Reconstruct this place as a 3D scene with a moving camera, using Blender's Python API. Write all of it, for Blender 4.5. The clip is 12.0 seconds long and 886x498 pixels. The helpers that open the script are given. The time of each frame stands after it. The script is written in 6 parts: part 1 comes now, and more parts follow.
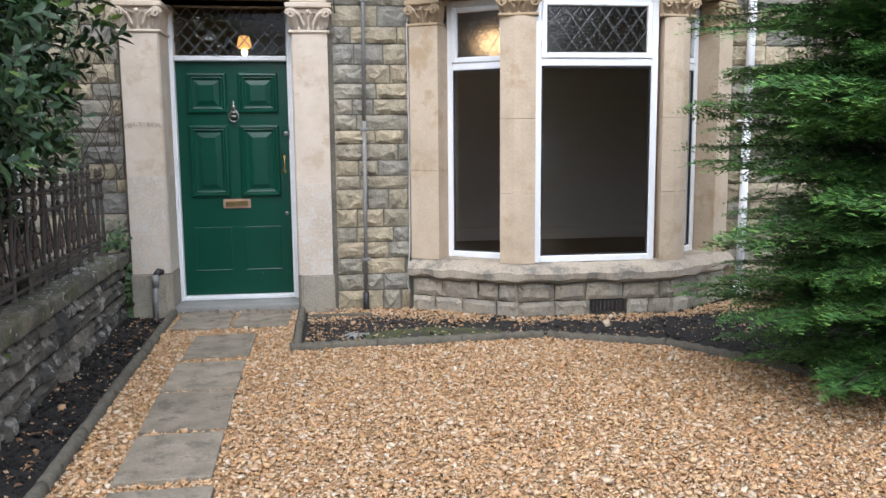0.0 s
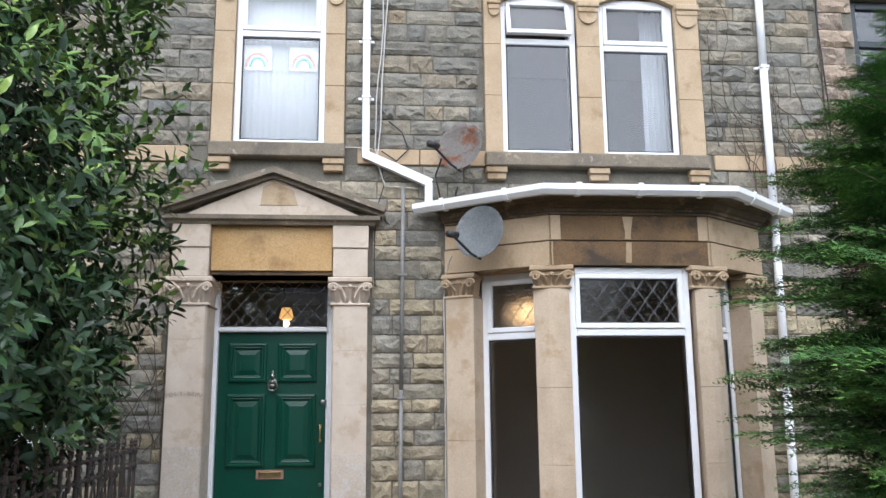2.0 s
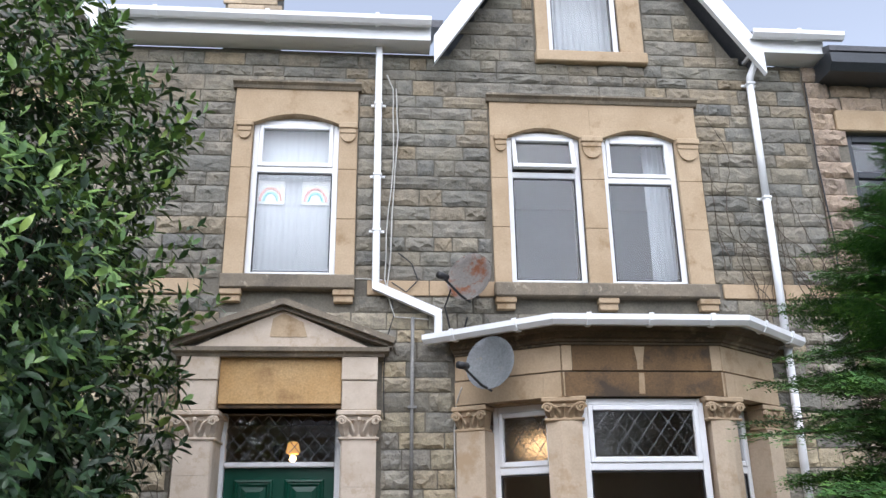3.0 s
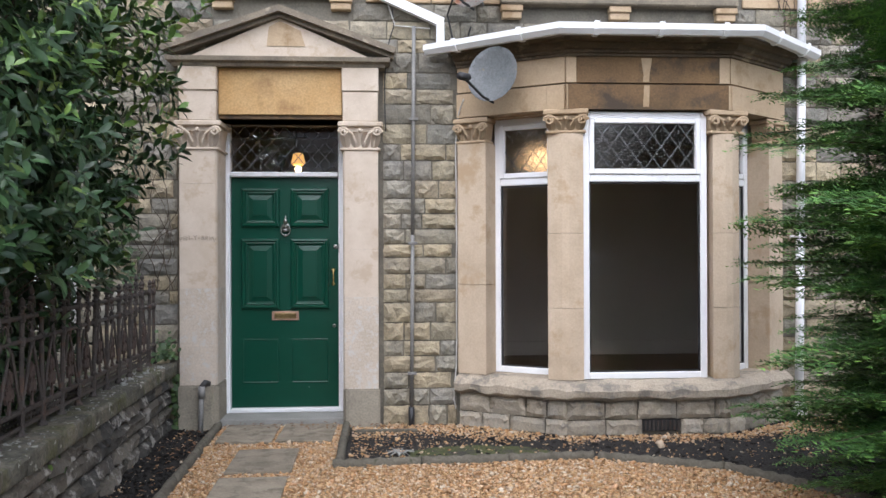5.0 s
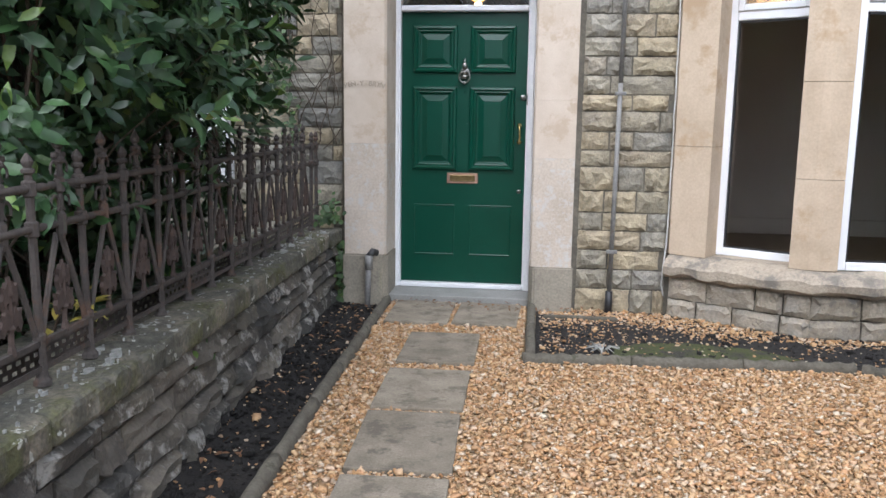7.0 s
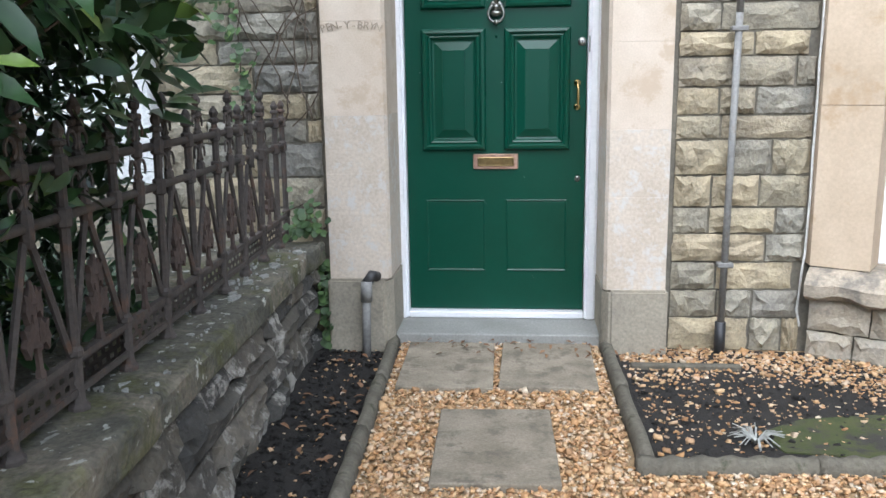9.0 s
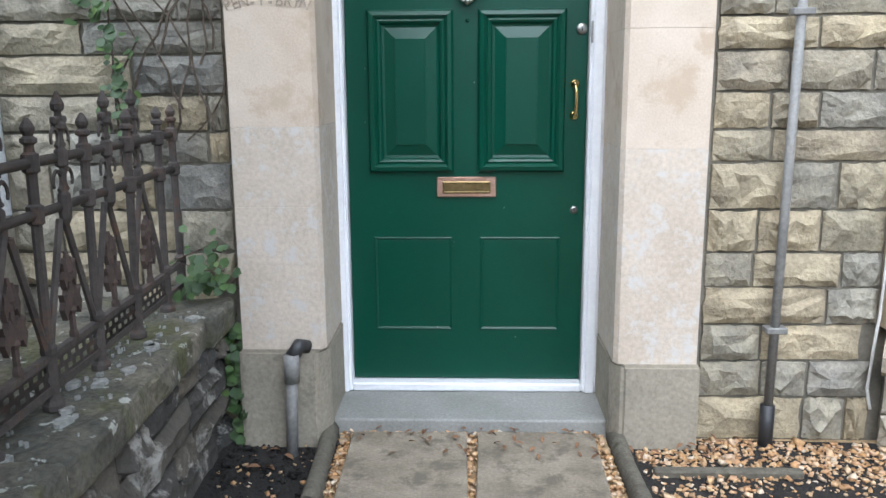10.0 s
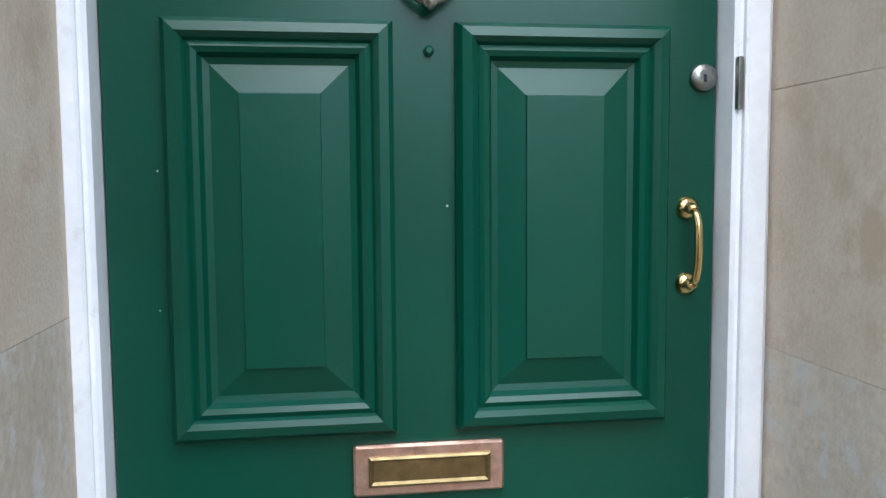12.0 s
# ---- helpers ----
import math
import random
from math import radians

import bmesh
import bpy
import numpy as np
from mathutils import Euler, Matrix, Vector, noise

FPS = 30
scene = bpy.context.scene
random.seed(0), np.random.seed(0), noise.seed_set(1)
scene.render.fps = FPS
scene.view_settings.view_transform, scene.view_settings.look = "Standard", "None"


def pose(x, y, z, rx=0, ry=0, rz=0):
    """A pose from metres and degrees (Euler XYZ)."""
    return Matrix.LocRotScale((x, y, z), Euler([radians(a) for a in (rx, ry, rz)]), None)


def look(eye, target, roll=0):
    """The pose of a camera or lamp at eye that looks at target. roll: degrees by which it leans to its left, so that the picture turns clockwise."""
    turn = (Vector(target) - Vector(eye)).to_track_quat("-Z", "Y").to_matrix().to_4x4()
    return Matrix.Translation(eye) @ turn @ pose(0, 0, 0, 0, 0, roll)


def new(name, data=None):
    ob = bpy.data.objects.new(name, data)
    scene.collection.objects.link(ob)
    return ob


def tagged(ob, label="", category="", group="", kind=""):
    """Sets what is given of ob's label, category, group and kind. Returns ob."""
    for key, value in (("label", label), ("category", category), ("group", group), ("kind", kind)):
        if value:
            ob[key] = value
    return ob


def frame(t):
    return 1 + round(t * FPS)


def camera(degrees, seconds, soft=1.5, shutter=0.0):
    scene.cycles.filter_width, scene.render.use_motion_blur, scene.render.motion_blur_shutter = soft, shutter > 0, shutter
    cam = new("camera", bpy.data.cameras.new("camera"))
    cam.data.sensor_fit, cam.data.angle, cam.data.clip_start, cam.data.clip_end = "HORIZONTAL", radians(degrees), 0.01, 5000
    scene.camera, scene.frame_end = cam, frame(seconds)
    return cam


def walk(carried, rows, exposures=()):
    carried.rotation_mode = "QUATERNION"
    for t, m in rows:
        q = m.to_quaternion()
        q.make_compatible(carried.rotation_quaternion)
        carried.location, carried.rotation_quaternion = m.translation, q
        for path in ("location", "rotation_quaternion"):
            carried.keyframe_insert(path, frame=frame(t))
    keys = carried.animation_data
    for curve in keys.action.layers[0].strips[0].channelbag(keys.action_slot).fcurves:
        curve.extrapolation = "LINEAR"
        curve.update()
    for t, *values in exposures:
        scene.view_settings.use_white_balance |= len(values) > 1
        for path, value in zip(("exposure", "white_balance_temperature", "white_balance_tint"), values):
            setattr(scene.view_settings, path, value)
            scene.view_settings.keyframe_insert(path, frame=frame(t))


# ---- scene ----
cam = camera(56.5, 12.0)
PATH = [
    (0, (0.384, 0.617, 1.466), (0.627, 2.585, 1.201), -0.5),
    (0.5, (0.384, 0.593, 1.46), (0.577, 2.578, 1.298), -0.4),
    (1, (0.369, 0.607, 1.451), (0.546, 2.598, 1.415), -0.3),
    (1.5, (0.348, 0.591, 1.489), (0.528, 2.578, 1.628), -0.4),
    (1.8, (0.327, 0.577, 1.494), (0.508, 2.548, 1.774), -0.4),
    (2, (0.318, 0.587, 1.496), (0.496, 2.544, 1.867), -0.5),
    (2.5, (0.29, 0.588, 1.509), (0.46, 2.49, 2.104), -0.7),
    (2.7, (0.29, 0.581, 1.519), (0.454, 2.452, 2.207), -0.8),
    (4.5, (0.426, 0.632, 1.46), (0.561, 2.617, 1.669), -0.3),
    (5, (0.39, 0.651, 1.473), (0.522, 2.647, 1.481), -0.2),
    (5.5, (0.385, 0.731, 1.433), (0.433, 2.728, 1.333), -0.1),
    (6, (0.283, 1.044, 1.419), (0.267, 3.032, 1.196), -0.5),
    (6.5, (0.222, 1.355, 1.394), (0.149, 3.332, 1.101), -0.3),
    (7, (0.093, 1.774, 1.38), (-0.144, 3.734, 1.062), 0.8),
    (7.2, (0.028, 1.93, 1.356), (-0.278, 3.879, 1.025), 0.8),
    (8.8, (-0.379, 3.452, 1.306), (-0.607, 5.399, 0.91), -0.9),
    (9, (-0.4, 3.656, 1.324), (-0.583, 5.609, 0.931), -0.9),
    (9.5, (-0.427, 4.187, 1.364), (-0.554, 6.147, 0.987), -0.6),
    (10, (-0.496, 4.754, 1.333), (-0.569, 6.713, 0.933), -0.4),
    (10.5, (-0.433, 5.283, 1.325), (-0.516, 7.242, 0.935), -0.4),
    (11, (-0.562, 5.772, 1.357), (-0.581, 7.745, 1.027), -0.4),
    (11.5, (-0.64, 6.268, 1.353), (-0.53, 8.251, 1.122), -0.7),
    (12, (-0.677, 6.782, 1.363), (-0.396, 8.755, 1.2), -0.4),
]
walk(cam, [(t, look(eye, target, roll)) for t, eye, target, roll in PATH],
     [(0.0, 1.33, 5900, 11), (1.0, 1.3, 5900, 10), (2.5, 1.02, 5900, 12), (4.4, 0.88, 6200, 14), (5.5, 1.41, 5900, 13), (7.0, 1.38, 5900, 12), (9.5, 1.78, 5750, 8), (10.5, 1.65, 5700, 8), (12.0, 1.83, 5700, 7)])

# ---- world, sun, light ----
world = bpy.data.worlds.new("overcast_sky")
scene.world = world
world.use_nodes = True
wn, wl = world.node_tree.nodes, world.node_tree.links
sky = wn.new("ShaderNodeTexSky")
sky.sky_type, sky.sun_disc = "NISHITA", False
sky.sun_elevation, sky.sun_rotation = radians(50), radians(192)
sky.air_density, sky.dust_density, sky.ozone_density = 1.0, 1.5, 1.0
hsv = wn.new("ShaderNodeHueSaturation")
hsv.inputs["Saturation"].default_value = 0.42
wl.new(sky.outputs[0], hsv.inputs["Color"])
wl.new(hsv.outputs[0], wn["Background"].inputs["Color"])
wn["Background"].inputs["Strength"].default_value = 0.15
sun = new("sun", bpy.data.lights.new("sun", "SUN"))
sun.data.energy, sun.data.angle, sun.data.color = 1.5, radians(90), (1.0, 0.98, 0.96)
sun.matrix_world = look((-2.5, -12, 13), (0, 0, 0))

# ---- materials ----
def mat_base(name, rough=0.8, metal=0.0):
    m = bpy.data.materials.new(name)
    m.use_nodes = True
    n, l = m.node_tree.nodes, m.node_tree.links
    b = n["Principled BSDF"]
    b.inputs["Roughness"].default_value, b.inputs["Metallic"].default_value = rough, metal
    pos = n.new("ShaderNodeNewGeometry")
    return m, n, l, b, pos


def noise_node(n, l, pos, scale, detail=4.0, rough=0.6):
    t = n.new("ShaderNodeTexNoise")
    t.inputs["Scale"].default_value, t.inputs["Detail"].default_value, t.inputs["Roughness"].default_value = scale, detail, rough
    l.new(pos.outputs["Position"], t.inputs["Vector"])
    return t


def ramp_node(n, l, src, stops):
    r = n.new("ShaderNodeValToRGB")
    while len(r.color_ramp.elements) < len(stops):
        r.color_ramp.elements.new(0.5)
    for e, (p, c) in zip(r.color_ramp.elements, stops):
        e.position, e.color = p, (*c, 1)
    l.new(src, r.inputs[0])
    return r


def mixed(n, l, mode, fac, a, b):
    """A colour mix; fac, a and b are numbers, colours or sockets."""
    m = n.new("ShaderNodeMix")
    m.data_type, m.blend_type = "RGBA", mode
    for i, v in ((0, fac), (6, a), (7, b)):
        if isinstance(v, (int, float)):
            m.inputs[i].default_value = v
        elif isinstance(v, tuple):
            m.inputs[i].default_value = (*v, 1)
        else:
            l.new(v, m.inputs[i])
    return m.outputs[2]


def bumped(n, l, b, src, strength, dist):
    k = n.new("ShaderNodeBump")
    k.inputs["Strength"].default_value, k.inputs["Distance"].default_value = strength, dist
    l.new(src, k.inputs["Height"])
    l.new(k.outputs[0], b.inputs["Normal"])


def worn(name, c1, c2, stain=None, rough=0.8, metal=0.0, scale=3.0, fine=60.0, bump=0.3, dist=0.004, stain_at=0.62, stain_scale=2.0, random_by=None, amount=0.2, grainy=0.75):
    """Two tones mottled at a coarse and a fine scale, with stains of a third colour."""
    m, n, l, b, pos = mat_base(name, rough, metal)
    big, small = noise_node(n, l, pos, scale, 5), noise_node(n, l, pos, fine, 3)
    base = ramp_node(n, l, big.outputs[0], [(0.32, c1), (0.68, c2)]).outputs[0]
    grain = ramp_node(n, l, small.outputs[0], [(0.3, (0.72, 0.72, 0.72)), (0.7, (1.18, 1.18, 1.18))]).outputs[0]
    col = mixed(n, l, "MULTIPLY", grainy, base, grain)
    if stain:
        s = noise_node(n, l, pos, stain_scale, 6, 0.7)
        f = ramp_node(n, l, s.outputs[0], [(stain_at - 0.05, (0, 0, 0)), (stain_at + 0.06, (1, 1, 1))])
        col = mixed(n, l, "MIX", f.outputs[0], col, stain)
    if random_by:
        if random_by == "object":
            r = n.new("ShaderNodeObjectInfo").outputs["Random"]
        else:
            r = pos.outputs["Random Per Island"]
        v = ramp_node(n, l, r, [(0.0, (1 - amount,) * 3), (1.0, (1 + amount,) * 3)])
        col = mixed(n, l, "MULTIPLY", 1.0, col, v.outputs[0])
    l.new(col, b.inputs["Base Color"])
    if bump:
        bumped(n, l, b, small.outputs[0], bump, dist)
    return m


def rubble(name, tones, island, dark=0.5, lime=None):
    """Rock-faced walling stone: a tone of its own for every piece, with grain, bedding and soot."""
    m, n, l, b, pos = mat_base(name, 0.9)
    r = pos.outputs["Random Per Island"] if island else n.new("ShaderNodeObjectInfo").outputs["Random"]
    step = 1.0 / len(tones)
    rp = ramp_node(n, l, r, [(i * step, c) for i, c in enumerate(tones)])
    mid, small, big = noise_node(n, l, pos, 9, 5, 0.65), noise_node(n, l, pos, 70, 4), noise_node(n, l, pos, 1.1, 4)
    c = mixed(n, l, "MULTIPLY", 0.8, rp.outputs[0], ramp_node(n, l, mid.outputs[0], [(0.3, (0.6, 0.6, 0.62)), (0.65, (1.2, 1.17, 1.1))]).outputs[0])
    c = mixed(n, l, "MULTIPLY", 0.7, c, ramp_node(n, l, small.outputs[0], [(0.3, (0.68, 0.68, 0.68)), (0.7, (1.2, 1.2, 1.2))]).outputs[0])
    f = ramp_node(n, l, big.outputs[0], [(0.42, (0, 0, 0)), (0.62, (dark,) * 3)])
    c = mixed(n, l, "MIX", f.outputs[0], c, mixed(n, l, "MULTIPLY", 1.0, c, (0.55, 0.56, 0.55)))
    if lime:
        lf = ramp_node(n, l, noise_node(n, l, pos, 5.5, 6, 0.75).outputs[0], [(0.54, (0, 0, 0)), (0.62, (0.8, 0.8, 0.8))])
        c = mixed(n, l, "MIX", lf.outputs[0], c, lime)
    l.new(c, b.inputs["Base Color"])
    add = n.new("ShaderNodeMath")
    add.operation = "MULTIPLY_ADD"
    add.inputs[1].default_value = 0.35
    l.new(small.outputs[0], add.inputs[0])
    l.new(noise_node(n, l, pos, 22, 4).outputs[0], add.inputs[2])
    bumped(n, l, b, add.outputs[0], 0.8, 0.02)
    return m


LOW_TONES = [(0.381, 0.33, 0.241), (0.347, 0.319, 0.252), (0.291, 0.28, 0.241), (0.426, 0.353, 0.235), (0.258, 0.252, 0.23), (0.37, 0.33, 0.241), (0.448, 0.381, 0.263)]
HIGH_TONES = [(0.25, 0.235, 0.19), (0.21, 0.205, 0.18), (0.28, 0.25, 0.19), (0.18, 0.18, 0.165), (0.31, 0.255, 0.175), (0.235, 0.22, 0.185)]
GARDEN_TONES = [(0.086, 0.078, 0.066), (0.125, 0.109, 0.086), (0.047, 0.045, 0.043), (0.203, 0.176, 0.136), (0.062, 0.06, 0.055), (0.101, 0.09, 0.07)]
M_low, M_low_i = rubble("walling_stone_buff", LOW_TONES, False), rubble("walling_stone_buff_field", LOW_TONES, True)
M_high, M_high_i = rubble("walling_stone_grey", HIGH_TONES, False), rubble("walling_stone_grey_field", HIGH_TONES, True)
M_garden = rubble("garden_stone", GARDEN_TONES, False, 0.5, (0.36, 0.34, 0.3))
PINK_TONES = [(0.4, 0.31, 0.235), (0.36, 0.285, 0.22), (0.44, 0.34, 0.25), (0.33, 0.265, 0.21)]
M_pinkish, M_pinkish_one = rubble("pinkish_walling_stone_field", PINK_TONES, True), rubble("pinkish_walling_stone", PINK_TONES, False)
M_mortar = worn("mortar", (0.12, 0.11, 0.09), (0.2, 0.18, 0.14), rough=0.95)
M_ash = worn("dressed_stone", (0.5, 0.413, 0.315), (0.6, 0.514, 0.415), (0.46, 0.365, 0.265), scale=5, fine=130, stain_at=0.57, stain_scale=6, bump=0.3, grainy=0.3)
M_ash_up = worn("tan_dressed_stone", (0.38, 0.275, 0.165), (0.47, 0.355, 0.23), (0.3, 0.205, 0.11), scale=2.2, stain_at=0.6, stain_scale=3, bump=0.25, grainy=0.4)
M_ash_bay = worn("bay_dressed_stone", (0.45, 0.352, 0.245), (0.56, 0.452, 0.33), (0.41, 0.295, 0.18), scale=4, stain_at=0.6, stain_scale=3, bump=0.2, grainy=0.3)
M_ash_low = worn("weathered_stone", (0.46, 0.39, 0.305), (0.58, 0.5, 0.405), (0.53, 0.505, 0.465), scale=3, stain_at=0.57, stain_scale=19, bump=0.5, grainy=0.5)
M_gold = worn("iron_stained_stone", (0.45, 0.27, 0.1), (0.54, 0.36, 0.17), (0.28, 0.16, 0.065), scale=2.5, stain_at=0.62, stain_scale=1.6, bump=0.25)
M_brown = worn("soot_stained_stone", (0.1, 0.06, 0.026), (0.2, 0.118, 0.05), (0.055, 0.037, 0.022), scale=2.5, stain_at=0.55, stain_scale=2.4, bump=0.3)
M_cornice = worn("brown_cornice_stone", (0.06, 0.043, 0.026), (0.13, 0.09, 0.05), (0.22, 0.165, 0.1), scale=3, stain_at=0.62, stain_scale=5, bump=0.4)
M_dark_stone = worn("dark_weathered_stone", (0.13, 0.11, 0.082), (0.25, 0.205, 0.145), (0.36, 0.31, 0.23), scale=4, stain_at=0.64, stain_scale=9, bump=0.5)
M_plinth = worn("plinth_stone", (0.24, 0.215, 0.17), (0.34, 0.3, 0.23), (0.15, 0.135, 0.105), scale=4, stain_scale=5, bump=0.6)
M_sillstone = worn("sill_stone", (0.33, 0.28, 0.215), (0.43, 0.36, 0.27), (0.19, 0.17, 0.14), scale=4, stain_at=0.56, stain_scale=5, bump=0.7, dist=0.01)
M_basestone = worn("bay_base_stone", (0.3, 0.275, 0.23), (0.4, 0.34, 0.25), (0.2, 0.185, 0.16), scale=5, stain_scale=5, bump=0.8, dist=0.01, random_by="object", amount=0.25)


def coping_mat():
    """Old coping: dark grime, olive moss, brown stone and white crusts of lichen."""
    m, n, l, b, pos = mat_base("coping_stone", 0.93)
    c = ramp_node(n, l, noise_node(n, l, pos, 4.5, 6, 0.65).outputs[0], [(0.3, (0.05, 0.05, 0.042)), (0.48, (0.1, 0.095, 0.072)), (0.68, (0.21, 0.18, 0.135))]).outputs[0]
    f = ramp_node(n, l, noise_node(n, l, pos, 3.0, 5, 0.7).outputs[0], [(0.5, (0, 0, 0)), (0.6, (0.75, 0.75, 0.75))])
    c = mixed(n, l, "MIX", f.outputs[0], c, (0.085, 0.088, 0.03))
    small = noise_node(n, l, pos, 60, 4)
    c = mixed(n, l, "MULTIPLY", 0.9, c, ramp_node(n, l, small.outputs[0], [(0.3, (0.55, 0.55, 0.55)), (0.7, (1.3, 1.3, 1.3))]).outputs[0])
    f = ramp_node(n, l, noise_node(n, l, pos, 17, 5, 0.6).outputs[0], [(0.62, (0, 0, 0)), (0.65, (0.85, 0.85, 0.85))])
    c = mixed(n, l, "MIX", f.outputs[0], c, (0.42, 0.42, 0.37))
    l.new(c, b.inputs["Base Color"])
    add = n.new("ShaderNodeMath")
    add.operation = "MULTIPLY_ADD"
    add.inputs[1].default_value = 0.4
    l.new(small.outputs[0], add.inputs[0])
    l.new(noise_node(n, l, pos, 14, 5).outputs[0], add.inputs[2])
    bumped(n, l, b, add.outputs[0], 0.9, 0.02)
    return m


M_coping = coping_mat()
M_lichen = worn("lichen", (0.2, 0.2, 0.18), (0.34, 0.34, 0.31), scale=30)
M_upvc = worn("white_upvc", (0.78, 0.79, 0.8), (0.84, 0.84, 0.84), rough=0.3, scale=1.5, fine=20, bump=0.0, grainy=0.08)
M_paint = worn("white_gloss_paint", (0.72, 0.73, 0.75), (0.8, 0.8, 0.81), (0.6, 0.59, 0.56), rough=0.4, scale=5, stain_at=0.68, stain_scale=14, bump=0.1, grainy=0.15)
M_green = worn("green_gloss_paint", (0.0025, 0.048, 0.028), (0.0035, 0.057, 0.034), rough=0.3, scale=4, fine=90, bump=0.08, dist=0.002, grainy=0.2)
M_green.node_tree.nodes["Principled BSDF"].inputs["Specular IOR Level"].default_value = 0.35
M_chip = worn("chipped_paint", (0.5, 0.55, 0.52), (0.6, 0.62, 0.6))
M_brass = worn("polished_brass", (0.72, 0.5, 0.2), (0.8, 0.58, 0.26), rough=0.2, metal=1.0, bump=0.05)
M_copper = worn("tarnished_copper", (0.5, 0.3, 0.22), (0.6, 0.42, 0.33), (0.32, 0.19, 0.12), rough=0.38, metal=0.85, scale=14, stain_scale=20)
M_flap = worn("aged_brass", (0.2, 0.15, 0.07), (0.3, 0.22, 0.1), rough=0.35, metal=0.9, scale=10)
M_chrome = worn("tarnished_chrome", (0.25, 0.25, 0.23), (0.38, 0.38, 0.35), (0.14, 0.13, 0.11), rough=0.32, metal=1.0, scale=20, stain_scale=30)
M_lead = worn("grey_pipe_paint", (0.17, 0.165, 0.155), (0.24, 0.235, 0.22), (0.15, 0.12, 0.09), rough=0.6, scale=6, stain_scale=6)
M_black = worn("black_plastic", (0.015, 0.015, 0.017), (0.03, 0.03, 0.03), rough=0.5)
M_came = worn("lead_came", (0.14, 0.145, 0.15), (0.2, 0.205, 0.21), rough=0.5, metal=0.3)
M_cable = worn("pale_cable", (0.5, 0.49, 0.46), (0.6, 0.59, 0.55), rough=0.6)
M_iron = worn("rusty_iron", (0.045, 0.037, 0.032), (0.08, 0.066, 0.056), (0.095, 0.055, 0.036), rough=0.85, scale=8, stain_at=0.6, stain_scale=9, bump=0.8)
M_rust = worn("red_rust", (0.05, 0.036, 0.03), (0.085, 0.058, 0.046), rough=0.9, scale=20, bump=0.8)
M_dish = worn("satellite_dish_paint", (0.2, 0.215, 0.22), (0.27, 0.28, 0.285), (0.34, 0.3, 0.2), rough=0.6, scale=5, stain_at=0.66, stain_scale=12)
M_dish_rust = worn("rusted_dish_paint", (0.24, 0.22, 0.2), (0.32, 0.29, 0.26), (0.26, 0.1, 0.045), rough=0.7, scale=5, stain_at=0.54, stain_scale=7)
M_slate = worn("slate", (0.06, 0.063, 0.07), (0.1, 0.1, 0.11), rough=0.6, scale=6, random_by="island")
M_anthracite = worn("anthracite_frame", (0.025, 0.03, 0.036), (0.035, 0.04, 0.046), rough=0.4)
M_chimney = worn("chimney_brick", (0.42, 0.33, 0.22), (0.5, 0.4, 0.28), rough=0.9, scale=8, random_by="object")
M_soil = worn("dark_soil", (0.012, 0.0105, 0.009), (0.028, 0.024, 0.02), (0.048, 0.041, 0.033), rough=0.95, scale=9, fine=120, stain_at=0.64, stain_scale=26, bump=1.0, dist=0.02)
M_moss = worn("mossy_soil", (0.05, 0.065, 0.018), (0.09, 0.1, 0.03), (0.045, 0.04, 0.033), rough=0.95, scale=14, fine=200, stain_at=0.52, stain_scale=7, bump=1.0, dist=0.01)
M_gravel_bed = worn("gravel_bed", (0.3, 0.2, 0.1), (0.42, 0.3, 0.17), (0.2, 0.13, 0.07), rough=0.95, scale=8, fine=55, stain_scale=40, bump=1.0, dist=0.02)
M_slab = worn("paving_slab", (0.18, 0.152, 0.11), (0.28, 0.24, 0.18), (0.13, 0.11, 0.08), rough=0.9, scale=7, fine=110, stain_at=0.56, stain_scale=9, bump=0.8, random_by="object", amount=0.1)
M_step = worn("door_step", (0.22, 0.22, 0.2), (0.29, 0.285, 0.265), rough=0.75, scale=4, fine=90, bump=0.2)
M_edging = worn("concrete_edging", (0.08, 0.071, 0.053), (0.145, 0.13, 0.098), (0.05, 0.05, 0.03), rough=0.95, scale=9, stain_scale=9, bump=0.9, dist=0.008)
M_plaster = worn("interior_plaster", (0.48, 0.45, 0.41), (0.54, 0.51, 0.47), rough=0.9, scale=1)
M_boards = worn("interior_floor", (0.12, 0.085, 0.055), (0.17, 0.12, 0.08), rough=0.5, scale=3)
M_render = worn("white_render", (0.72, 0.73, 0.72), (0.8, 0.8, 0.79), rough=0.85, scale=2)
M_asphalt = worn("asphalt", (0.045, 0.045, 0.047), (0.06, 0.06, 0.06), rough=0.9, scale=2)
M_verge = worn("far_ground", (0.06, 0.07, 0.04), (0.1, 0.1, 0.06), rough=0.95, scale=0.5)
M_bark = worn("bark", (0.06, 0.045, 0.032), (0.11, 0.085, 0.06), rough=0.95, scale=12, bump=1.0, dist=0.01)
M_paper = worn("white_paper", (0.75, 0.76, 0.76), (0.8, 0.8, 0.8), rough=0.9)
M_pink = worn("pink_crayon", (0.75, 0.4, 0.38), (0.8, 0.5, 0.45), rough=0.9)
M_teal = worn("teal_crayon", (0.2, 0.55, 0.55), (0.3, 0.62, 0.6), rough=0.9)


def fabric(name, c, pleat):
    m, n, l, b, pos = mat_base(name, 0.9)
    w = noise_node(n, l, pos, 2.5, 3)
    l.new(ramp_node(n, l, w.outputs[0], [(0.3, tuple(0.9 * v for v in c)), (0.7, c)]).outputs[0], b.inputs["Base Color"])
    return m


M_curtain = fabric("white_curtain", (0.47, 0.5, 0.53), 1)


